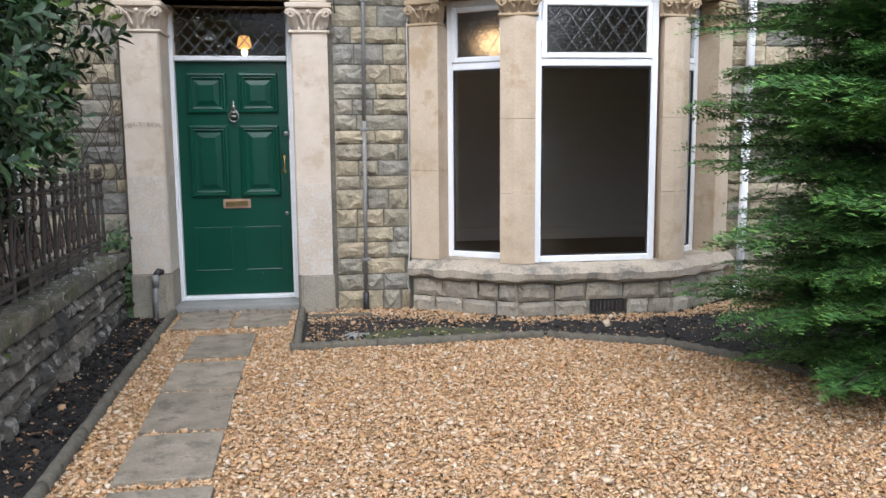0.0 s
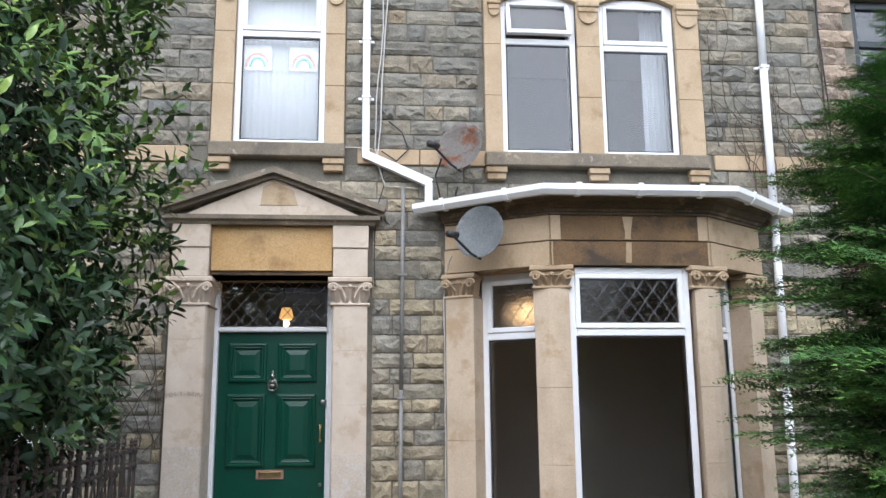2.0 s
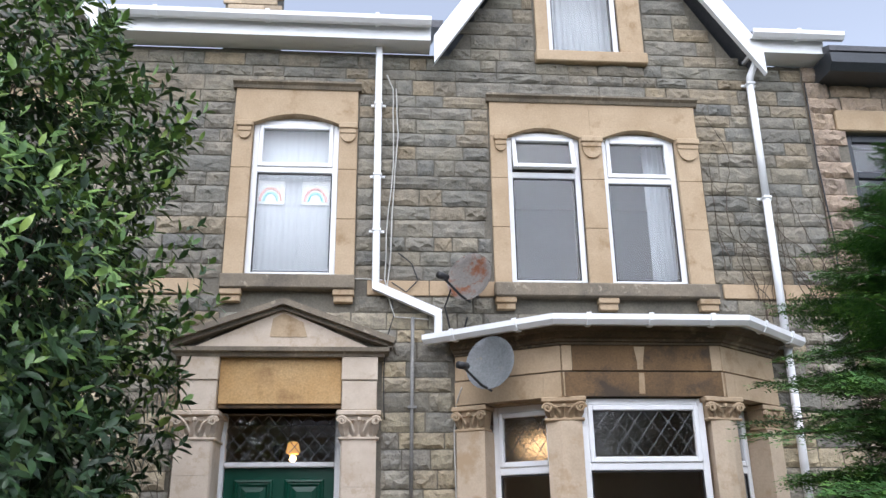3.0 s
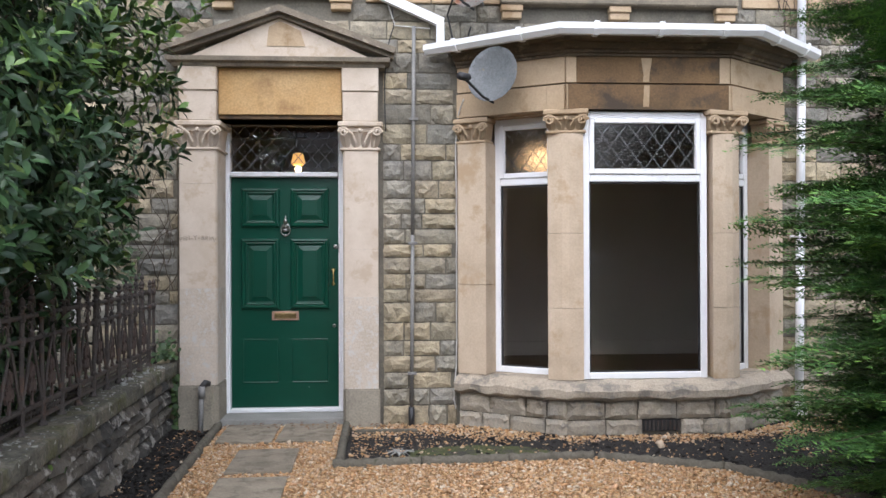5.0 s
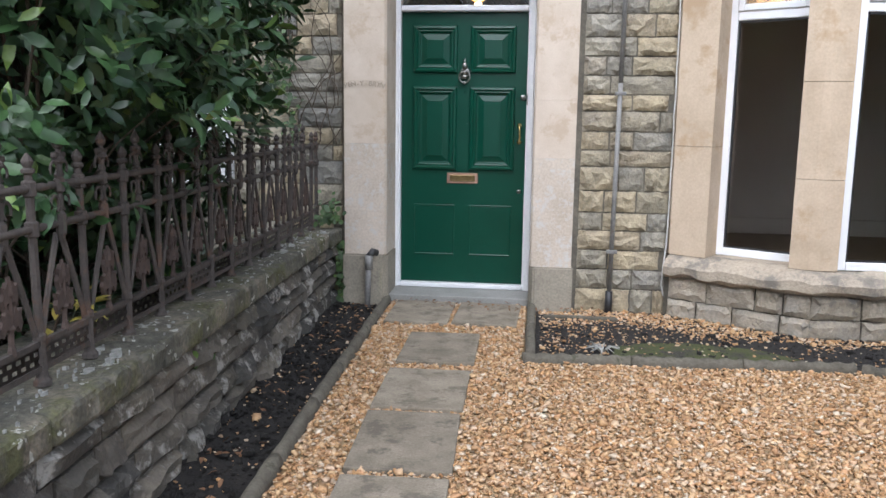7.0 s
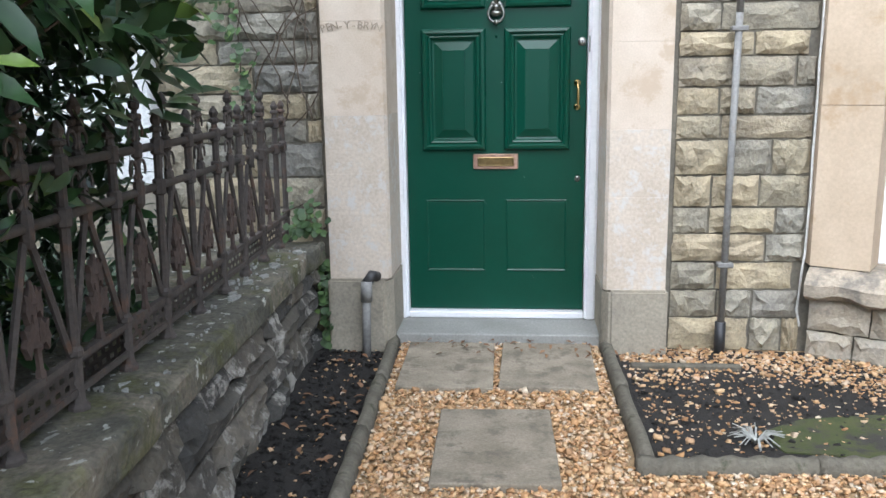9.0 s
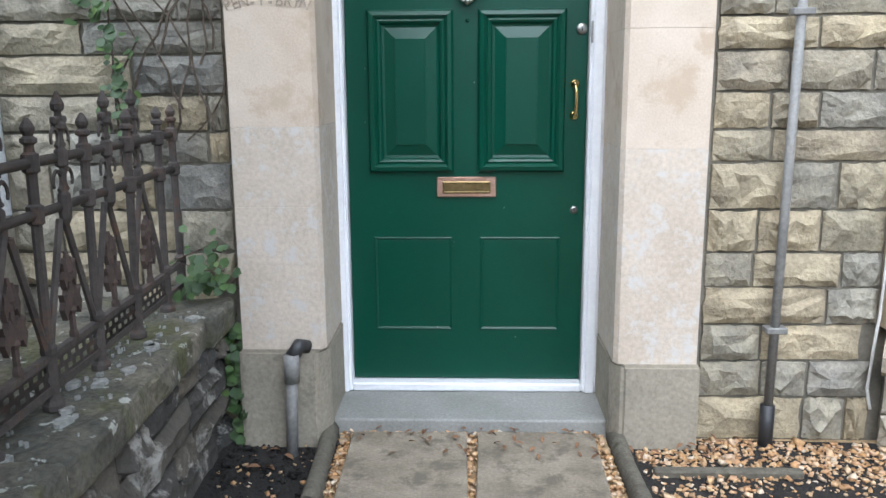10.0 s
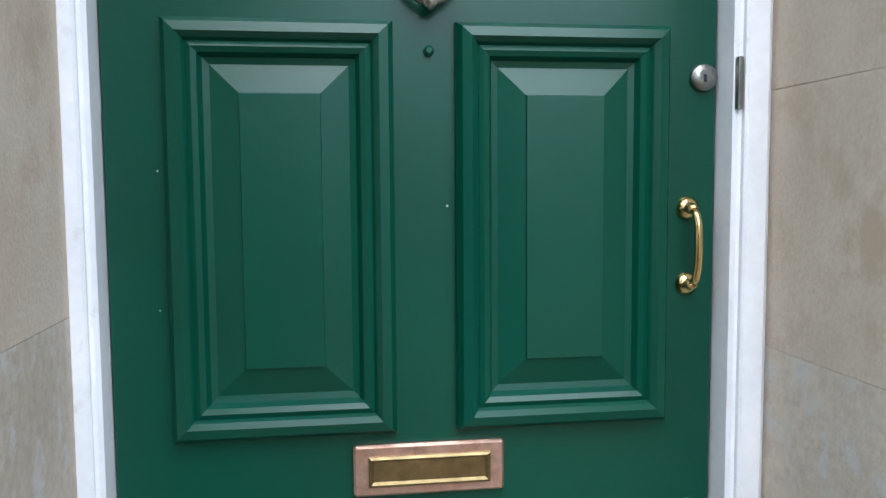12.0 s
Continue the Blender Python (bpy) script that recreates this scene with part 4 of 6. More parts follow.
for a, b, c, s in ((PB, PC, PD, 1), (PE, PD, PC, -1)):
    p1, p2 = along(b, a, 0.16), along(b, c, 0.105)
    inn = 0.2
    mid = (b[0] + s * 0.06, b[1] + inn)
    for z0, z1 in ((0.45, 1.02), (1.023, 1.62), (1.623, 2.42)):
        pts = [p1, (b[0] - s * 0.03, b[1] + 0.018), (b[0] + s * 0.03, b[1]), p2, (p2[0], p2[1] + inn), mid, (p1[0] + 0.06 * s, p1[1] + inn * 0.9)]
        post(pts if s > 0 else pts[::-1], z0, z1)
    capital((p1[0] + p2[0]) / 2 + 0.0, b[1] - 0.0 + 0.02, 2.42, 2.61, 0.29, 0.2, bay, M_ash_up, -12 * s)
    w1, w2 = a, along(a, b, 0.27)
    for z0, z1 in ((0.45, 1.2), (1.203, 2.39)):
        back = (w2[0] + s * 0.14, w2[1] + 0.23)
        pts = [w1, w2, back, (w1[0] + s * 0.1, 8.0), (w1[0], 8.0)]
        post(pts if s > 0 else pts[::-1], z0, z1, "pier")
    capital((w1[0] + w2[0]) / 2, (w1[1] + w2[1]) / 2 + 0.005, 2.39, 2.6, 0.25, 0.15, bay, M_ash_up, -31 * s)

# entablature: two courses with a dark open joint, a stepped cornice, gutter and lead roof
for z0, z1, o in ((2.61, 2.805, 0.025), (2.822, 3.03, 0.012)):
    for k, (a, b) in enumerate(zip(LINE, LINE[1:])):
        L = (Vector(b) - Vector(a)).length
        cuts = [0.0015 / L, 0.9985] if k != 1 else [0.0015, (0.065 if z0 > 2.7 else 0.012), (0.935 if z0 > 2.7 else 0.988), 0.9985]
        if k != 1 and z0 < 2.7:
            cuts.insert(1, 0.84 if k == 0 else 0.16)
        for q0, q1 in zip(cuts, cuts[1:]):
            brown = k == 1 and q1 - q0 > 0.5
            c1, c2 = along(a, b, q0 + 0.001), along(a, b, q1 - 0.001)
            part("entablature_block", sweep([c1, c2], [(-0.12, z0), (o, z0), (o, z1), (-0.12, z1)]), M_brown if brown else M_ash_up, bay, "soot-stained brown stone" if brown else "tan dressed stone")
part("open_joint", sweep(LINE, [(-0.12, 2.8), (-0.012, 2.8), (-0.012, 2.826), (-0.12, 2.826)]), M_dark_stone, bay, "dark open joint between the courses")
part("window_soffit", sweep(LINE, [(-0.34, 2.602), (-0.11, 2.602), (-0.11, 2.66), (-0.34, 2.66)]), M_ash_up, bay)
part("cornice", sweep(LINE, [(-0.25, 3.03), (0.03, 3.03), (0.03, 3.05), (0.05, 3.055), (0.055, 3.075), (0.085, 3.085), (0.1, 3.11), (0.105, 3.125), (0.14, 3.13), (0.155, 3.15), (0.16, 3.175), (-0.25, 3.175)]), M_cornice, bay, "dark brown stepped cornice under the gutter")
part("lead_roof", prism([(0.9, WY), (0.9, 7.6), (1.74, 6.98), (3.22, 6.98), (4.05, 7.6), (4.05, WY)], 3.176, 3.21, "z"), M_lead, bay)
part("ceiling_panel", prism([(1.1, 8.1), (1.1, 7.72), (1.9, 7.25), (3.04, 7.25), (3.72, 7.72), (3.72, 8.1)], 2.64, 2.7, "z"), M_plaster, bay)
part("stain_streak", prism([(2.42, 2.63), (2.47, 2.63), (2.475, 2.8), (2.43, 2.8)], 7.1035, 7.12), M_ash_up, bay, "pale streak washed down the stone")
part("stain_streak", prism([(2.425, 2.83), (2.475, 2.83), (2.48, 2.9), (2.5, 3.02), (2.41, 3.02), (2.43, 2.88)], 7.1165, 7.13), M_ash_up, bay, "pale streak washed down the stone")
gutter("white plastic gutter round the bay roof", [(0.76, 7.66), (1.72, 6.93), (3.24, 6.93), (4.06, 7.66)], 3.19, 0.42)


def upvc_window(name, put, w, z0, z1, zt, fan_lead, parent=None, label="white plastic casement window with a top light", open_top=False, out=0.0, blind=False):
    """Outer frame, transom, top light and main pane, in a facet's own x and z."""
    t = parent
    f = 0.055

    def add(nm, bm, mat, lab="", up=None):
        bmesh.ops.transform(bm, matrix=put, verts=bm.verts)
        return part(nm, bm, mat, up or t, lab)

    fr = bmesh.new()
    for x0, x1, a, b in ((0, f, z0, z1), (w - f, w, z0, z1), (f, w - f, z0, z0 + f), (f, w - f, z1 - f, z1), (f, w - f, zt - 0.03, zt + 0.03)):
        box(x0, x1, -0.035, 0.035, a, b, 0.006, fr)
    add("window_frame", fr, M_upvc, "white plastic frame")
    sash = bmesh.new()
    for x0, x1, a, b in ((f, f + 0.04, zt + 0.03, z1 - f), (w - f - 0.04, w - f, zt + 0.03, z1 - f), (f + 0.04, w - f - 0.04, zt + 0.03, zt + 0.075), (f + 0.04, w - f - 0.04, z1 - f - 0.04, z1 - f)):
        box(x0, x1, -0.048, 0.0, a, b, 0.006, sash)
    top_pane = box(f + 0.03, w - f - 0.03, -0.018, -0.012, zt + 0.06, z1 - f - 0.03)
    if open_top:
        hinge = pose(0, -0.03, z1 - f) @ pose(0, 0, 0, -14) @ pose(0, 0.03, -(z1 - f))
        bmesh.ops.transform(sash, matrix=hinge, verts=sash.verts)
        bmesh.ops.transform(top_pane, matrix=hinge, verts=top_pane.verts)
    s_ob = add("top_light", sash, M_upvc, "top light propped open" if open_top else "")
    bead = bmesh.new()
    for x0, x1, a, b in ((f, f + 0.012, z0 + f, zt - 0.03), (w - f - 0.012, w - f, z0 + f, zt - 0.03), (f, w - f, z0 + f, z0 + f + 0.012), (f, w - f, zt - 0.042, zt - 0.03)):
        box(x0, x1, -0.022, 0.0, a, b, bm=bead)
    add("glazing_seal", bead, M_black)
    for nm, bm in (("top_pane", top_pane), ("main_pane", box(f, w - f, -0.015, -0.009, z0 + f, zt - 0.03))):
        p = add(nm, bm, M_ripple if fan_lead and nm == "top_pane" else M_glass, "glass pane")
        p.visible_shadow = False
    if fan_lead:
        add("leading", leading(f + 0.04, w - f - 0.04, zt + 0.075, z1 - f - 0.04, fan_lead[0], fan_lead[1], -0.02, 0.003), M_came, "diamond lead bars")


upvc_window("bay_front", pose(1.943, 7.2, 0), 1.02, 0.45, 2.6, 2.065, (6, 2), bay)
for a, b, flip in ((PB, PC, False), (PD, PE, True)):
    L = (Vector(b) - Vector(a)).length
    m = facet(a, b) @ pose(L * (0.26 if not flip else 0.14), 0.235, 0)
    upvc_window("bay_side", m, L * 0.6, 0.45, 2.6, 2.065, (3, 2), bay)

# lamp hanging in the bay room
rl = thing("room_pendant", "lit warm pendant lamp in the front room", "lamp", (2.1, 9.6, 2.95))
part("shade", lathe([(0.08, 0.16), (0.2, 0.02), (0.22, 0.0), (0.2, -0.01)], 20, pose(2.1, 9.6, 2.42)), M_lamp_room, rl, "glowing amber shade")
part("cord", tube([(2.1, 9.6, 2.56), (2.1, 9.6, 2.95)], 0.006, 6), M_black, rl)
tagged(part("room_skirting", box(0.46, 4.48, 11.36, 11.4, 0.12, 0.3, 0.006), M_plaster), "pale skirting board along the room wall", "baseboard", kind="structure")

# ---- upper windows ----
def arch(x0, x1, zs, rise, n=8):
    return [(x0 + (x1 - x0) * k / n, zs + rise * math.sin(math.pi * k / n)) for k in range(n + 1)]


def upper_window(name, lights, xo0, xo1, z0, zs, zt, trans, rise=0.1):
    """Dressed surround with sill, brackets and arched lintel round one or two lights."""
    t = thing(name, "upper window in a buff dressed-stone surround with arched head", "window", ((xo0 + xo1) / 2, 7.7, z0), kind="structure")
    y0, y1 = WY - 0.045, WY + 0.1
    edges = [xo0] + [v for l in lights for v in l] + [xo1]
    for k in range(0, len(edges), 2):
        zz = z0
        for j, h in enumerate((0.55, 0.5, 0.6, 9)):
            top = min(zs, zz + h)
            part("jamb_stone", box(edges[k], edges[k + 1], y0, y1, zz + 0.0015, top - 0.0015, 0.004), M_ash_up, t)
            zz = top
            if zz >= zs:
                break
        if len(edges) == 4 or k in (0, len(edges) - 2) or True:
            cx0, cx1 = edges[k] + (0.0 if k else 0.03), edges[k + 1] - (0.0 if k else 0.0)
            bk = box(cx0, cx1, y0 - 0.05, y0, zs - 0.06, zs, 0.008)
            box(cx0 + 0.01, cx1 - 0.01, y0 - 0.035, y0, zs - 0.11, zs - 0.06, 0.006, bk)
            mid, r = (cx0 + cx1) / 2, (cx1 - cx0) / 2 - 0.015
            prism([(mid + r * math.cos(a), zs - 0.11 - r * 1.2 * math.sin(a)) for a in [math.pi * i / 10 for i in range(11)]], y0 - 0.025, y0, "y", bk)
            part("bracket", bk, M_ash_up, t, "carved shield bracket")
    cuts = [xo0] + [(lights[i][1] + lights[i + 1][0]) / 2 for i in range(len(lights) - 1)] + [xo1]
    for (a, b), l in zip(zip(cuts, cuts[1:]), lights):
        part("lintel", prism([(a + 0.001, zt), (a + 0.001, zs)] + arch(l[0], l[1], zs, rise) + [(b - 0.001, zs), (b - 0.001, zt)], y0, y1), M_ash_up, t)
    part("hood", sweep([(xo0 - 0.03, y0 + 0.04), (xo1 + 0.03, y0 + 0.04)], [(0, zt), (0.055, zt), (0.07, zt + 0.03), (0.1, zt + 0.05), (0.1, zt + 0.07), (0, zt + 0.08)]), M_dark_stone, t, "dark weathered hood mould")
    part("window_sill", box(xo0 - 0.01, xo1 + 0.01, WY - 0.11, y1, z0 - 0.135, z0 - 0.002, 0.012), M_dark_stone, t, "dark weathered stone sill")
    n = len(lights) + 1
    for k in range(n):
        cx = xo0 + 0.09 + (xo1 - xo0 - 0.18) * k / (n - 1)
        bk = box(cx - 0.095, cx + 0.095, WY - 0.09, WY, z0 - 0.19, z0 - 0.137, 0.006)
        box(cx - 0.085, cx + 0.085, WY - 0.07, WY, z0 - 0.25, z0 - 0.19, 0.006, bk)
        part("sill_bracket", bk, M_ash_up, t)
    return t


w1 = upper_window("window_1", [(-0.9, -0.09)], -1.08, 0.085, 3.775, 5.3, 5.66, 4.86)
upvc_window("w", pose(-0.9, WY + 0.06, 0), 0.81, 3.775, 5.36, 4.84, None, w1)
part("head_filler", box(-0.9, -0.09, WY + 0.06, WY + 0.12, 5.35, 5.46), M_paint, w1)
w2 = upper_window("window_2", [(1.52, 2.24), (2.455, 3.19)], 1.36, 3.42, 3.725, 5.22, 5.59, 4.86)
upvc_window("w", pose(1.52, WY + 0.06, 0), 0.72, 3.725, 5.29, 4.84, None, w2, open_top=True)
upvc_window("w", pose(2.455, WY + 0.06, 0), 0.735, 3.725, 5.29, 4.80, None, w2)
part("head_filler", box(1.52, 2.24, WY + 0.06, WY + 0.12, 5.28, 5.4), M_paint, w2)
part("head_filler", box(2.455, 3.19, WY + 0.06, WY + 0.12, 5.28, 5.4), M_paint, w2)
w3 = thing("window_3", "attic window in a buff stone surround with net curtain", "window", (2.37, 7.7, 6.19), kind="structure")
for x0, x1, z0, z1 in ((1.87, 2.0, 6.19, 7.5), (2.74, 2.98, 6.19, 7.5), (1.87, 2.98, 7.5, 7.75)):
    part("jamb_stone", box(x0, x1, WY - 0.04, WY + 0.1, z0, z1, 0.004), M_ash_up, w3)
part("window_sill", box(1.85, 3.0, WY - 0.09, WY + 0.1, 6.06, 6.185, 0.01), M_ash_up, w3)
upvc_window("w", pose(2.0, WY + 0.06, 0), 0.74, 6.19, 7.5, 7.05, None, w3)


def curtain(label, x0, x1, z0, z1, y, waves, amp=0.02):
    bm = bmesh.new()
    n = waves * 6
    cols = [(x0 + (x1 - x0) * k / n, y + amp * math.sin(2 * math.pi * waves * k / n) + 0.004 * math.sin(k * 1.7)) for k in range(n + 1)]
    prism(cols + [(x, yy + 0.004) for x, yy in cols[::-1]], z0, z1, "z", bm)
    return tagged(part("curtain", bm, M_curtain, None, "", True), label, "curtain")


curtain("white closed curtain behind the upper window", -0.9, -0.09, 3.78, 5.4, 7.86, 9, 0.002)
curtain("white net curtain behind the attic window", 1.95, 2.8, 6.19, 7.5, 8.0, 14, 0.012)
curtain("white curtain drawn to the side of the window", 2.95, 3.22, 3.75, 5.3, 7.98, 5, 0.03)
for cx in (-0.72, -0.3):
    pa = thing("drawing", "child's rainbow drawing on white paper in the window", "drawing", (cx, 7.84, 4.62), group="rainbow drawings")
    part("paper", box(cx - 0.13, cx + 0.13, 7.842, 7.844, 4.53, 4.77), M_paper, pa)
    for r, m in ((0.1, M_pink), (0.065, M_teal)):
        part("rainbow_arc", tube([(cx + r * math.cos(a), 7.839, 4.56 + r * 1.3 * math.sin(a)) for a in [math.pi * k / 12 for k in range(13)]], 0.012, 6), m, pa)

# next house at the east: quoins, walling, window
QUOIN = [rock_mesh(s + 160, M_pinkish_one) for s in range(4)]
for k in range(34):
    z0 = 0.0 + k * 0.18
    w = 0.36 if k % 2 else 0.26
    ob = new("quoin_stone", QUOIN[k % 4])
    ob.matrix_basis = pose(4.63 + w / 2, WY, z0 + 0.09) @ Matrix.Diagonal((w - 0.01, 0.06, 0.17, 1))
    under(ob, wall_front)
next_q = random.Random(17)
V_all, F_all, o, z = [], [], 0, 2.2
while z < 5.85:
    h = next_q.choice((0.16, 0.18, 0.2))
    x = 4.64 + (0.36 if int(z / 0.18) % 2 else 0.27)
    while x < 7.2:
        w = next_q.uniform(0.22, 0.48)
        zc = z + h / 2
        if 3.66 < zc < 5.62 and x + w > 4.96 and x < 6.2:
            w = 4.96 - x
            if w < 0.07:
                x = 6.2
                continue
        V, F = arrays(next_q.choice(LOW))
        V_all.append(V * np.array([w - 0.012, 0.035, h - 0.012]) + np.array([x + w / 2, WY, zc]))
        F_all.extend(tuple(k + o for k in f) for f in F)
        o += len(V)
        x += w
    z += h
me = bpy.data.meshes.new("walling_stones")
me.from_pydata(np.concatenate(V_all).tolist(), [], F_all)
me.materials.append(M_pinkish)
ob = new("walling_stones", me)
under(ob, wall_front)
tagged(ob, "pinkish buff rock-faced stone of the next house", kind="stuff")
nw = thing("window_4", "dark grey framed window of the next house", "window", (5.5, 7.7, 3.8), kind="structure")
fr = bmesh.new()
for x0, x1, z0, z1 in ((5.0, 5.08, 3.8, 5.38), (6.02, 6.1, 3.8, 5.38), (5.08, 6.02, 3.8, 3.88), (5.08, 6.02, 5.3, 5.38), (5.08, 6.02, 4.9, 4.97), (5.4, 5.46, 3.88, 4.9)):
    box(x0, x1, WY + 0.05, WY + 0.12, z0, z1, 0.006, fr)
part("window_frame", fr, M_anthracite, nw)
part("window_sill", box(4.95, 6.15, WY - 0.08, WY + 0.08, 3.68, 3.795, 0.01), M_anthracite, nw)
p = part("pane", box(5.08, 6.02, WY + 0.08, WY + 0.086, 3.88, 5.3), M_glass, nw)
p.visible_shadow = False
part("lintel", box(4.9, 6.3, WY - 0.04, WY + 0.1, 5.385, 5.62, 0.01), M_ash_up, nw)
# painted doorcase and window head of the house at the west
tagged(part("white_doorcase", box(-2.55, -2.2, WY - 0.1, WY + 0.1, 0.85, 2.7, 0.01), M_render), "white painted doorcase of the adjoining house", "trim", kind="structure")
tagged(part("white_door_panel", box(-3.3, -2.55, WY - 0.04, WY, 0.85, 2.6, 0.01), M_render), "white rendered front of the adjoining house", "wall", kind="structure")
tagged(part("doorcase_plinth", box(-2.56, -2.19, WY - 0.11, WY + 0.1, 0, 0.85, 0.01), M_plinth), "grey plinth of the white doorcase", "trim", kind="structure")
part("window_head", box(-4.1, -2.4, WY - 0.045, WY, 5.35, 5.6, 0.006), M_ash_up, wall_front, "buff window head")
part("window_hood", box(-4.15, -2.34, WY - 0.1, WY, 5.6, 5.67, 0.012), M_dark_stone, wall_front)
part("window_jamb", box(-2.6, -2.4, WY - 0.045, WY, 3.75, 5.35, 0.006), M_ash_up, wall_front)

# ---- pipes and cables ----
def clip_ring(x, y, z, w, parent, m):
    bm = box(x - w, x + w, y - w, y + w, z - 0.012, z + 0.012, 0.004)
    box(x - w - 0.03, x + w + 0.03, y + w - 0.012, y + w + 0.006, z - 0.012, z + 0.012, 0.003, bm)
    part("pipe_clip", bm, m, parent)


dp = thing("downpipe", "white plastic downpipe with an offset to the bay gutter", "downpipe", (0.28, 7.62, 3.7))
for z0, z1 in ((3.69, 4.75), (4.75, 6.3)):
    part("pipe", box(0.247, 0.313, 7.585, 7.65, z0, z1 - 0.002, 0.012), M_upvc, dp)
d = Vector((0.56, 0, -0.24)).normalized()
part("pipe_offset", prism([(0.247, 3.72), (0.25, 3.64), (0.84, 3.38), (0.87, 3.45)], 7.585, 7.65), M_upvc, dp)
part("pipe_outlet", box(0.8, 0.868, 7.58, 7.652, 3.2, 3.43, 0.012), M_upvc, dp)
for z in (4.2, 4.75, 5.5):
    clip_ring(0.28, 7.62, z, 0.04, dp, M_upvc)
dp = thing("downpipe", "white plastic downpipe running from eaves to ground", "downpipe", (3.96, 7.62, 0.08))
for z0, z1 in ((0.08, 1.6), (1.6, 3.14), (3.2, 4.6), (4.6, 5.85)):
    part("pipe", tube([(3.955 + z0 * 0.012, 7.62, z0), (3.955 + z1 * 0.012, 7.62, z1 - 0.003)], 0.036, 14), M_upvc, dp, "", True)
    clip_ring(3.955 + z1 * 0.012, 7.62, z1, 0.042, dp, M_upvc)
part("swan_neck", tube([(4.025, 7.62, 5.85), (4.03, 7.6, 5.93), (4.09, 7.54, 6.08), (4.1, 7.53, 6.25)], 0.036, 14), M_upvc, dp, "", True)
part("shoe", box(3.905, 4.005, 7.56, 7.66, 0.05, 0.12, 0.01), M_upvc, dp)
lp = thing("vent_pipe", "thin grey painted pipe with a black foot", "pipe", (0.585, 7.63, 0.0))
for z0, z1 in ((0.16, 1.62), (1.62, 3.39)):
    part("pipe", tube([(0.58 + z0 * 0.009, 7.632, z0), (0.58 + z1 * 0.009, 7.632, z1)], 0.0165, 12), M_lead, lp, "", True)
part("foot", tube([(0.58, 7.632, -0.03), (0.58, 7.632, 0.165)], 0.026, 12), M_black, lp, "black plastic foot", True)
for z in (0.45, 1.55, 2.6):
    part("pipe_clip", box(0.545 + z * 0.009, 0.62 + z * 0.009, 7.61, 7.66, z - 0.012, z + 0.012, 0.004), M_lead, lp)
wp = thing("waste_pipe", "short grey drain pipe with a black rubber cap", "pipe", (-1.14, 7.53, 0))
part("pipe", tube([(-1.15, 7.51, -0.03), (-1.142, 7.53, 0.34)], 0.021, 12), M_lead, wp, "", True)
part("collar", tube([(-1.143, 7.53, 0.28), (-1.142, 7.53, 0.38)], 0.028, 12), M_lead, wp, "", True)
part("cap", tube([(-1.142, 7.54, 0.37), (-1.12, 7.57, 0.405), (-1.1, 7.6, 0.39)], 0.026, 10), M_black, wp, "black rubber bend", True)


def cable(label, pts, m=None, r=0.006):
    fine = []
    for a, b in zip(pts, pts[1:]):
        for k in range(6):
            s = k / 6
            e = Vector(a).lerp(Vector(b), s)
            fine.append(e + Vector((0.008 * noise.noise(e * 4), 0, 0)))
    fine.append(Vector(pts[-1]))
    return tagged(part("cable", tube(fine, r, 5), m or M_cable, None, "", True), label, "cable")


cy = WY - 0.05
cable("pale cable running up the bay pier", [(0.96, cy, 0.14), (0.94, cy, 0.22), (0.965, cy, 0.5), (0.97, cy, 1.4), (0.965, cy, 2.4), (0.985, cy - 0.05, 2.62), (1.02, 7.5, 2.75)])
cable("pale cable hanging down the wall", [(0.36, cy, 5.85), (0.42, cy, 5.7), (0.43, cy, 4.9), (0.37, cy, 4.2), (0.36, cy, 3.75), (0.4, cy, 3.6)])
cable("pale cable looping down the wall", [(0.45, cy, 5.7), (0.47, cy, 5.2), (0.43, cy, 4.6), (0.41, cy, 4.0), (0.38, cy, 3.62), (0.45, cy, 3.4), (0.75, cy, 3.38)])
cable("dark cable looping below the sill", [(0.48, cy, 4.0), (0.6, cy, 3.9), (0.66, cy, 3.74), (0.55, cy, 3.63), (0.42, cy, 3.72)], M_black)
cable("pale cable along the sill", [(-0.1, cy - 0.02, 3.76), (0.1, cy, 3.75), (0.34, cy, 3.74)], None, 0.005)
cable("dark cable beside the pediment", [(0.42, cy, 3.62), (0.44, cy, 3.4), (0.38, cy, 3.2), (0.36, cy, 2.9), (0.37, cy, 2.5)], M_black, 0.005)
cable("dark cable below the upper dish", [(0.93, 7.4, 3.58), (0.9, cy, 3.5), (0.94, cy, 3.3), (1.05, cy, 3.22), (1.1, cy, 3.4)], M_black, 0.008)
cable("dark cable down the party line", [(4.62, cy - 0.02, 5.9), (4.6, cy - 0.02, 5.0), (4.63, cy - 0.02, 4.2), (4.6, cy - 0.02, 3.2), (4.62, cy - 0.02, 1.0)], M_black, 0.008)


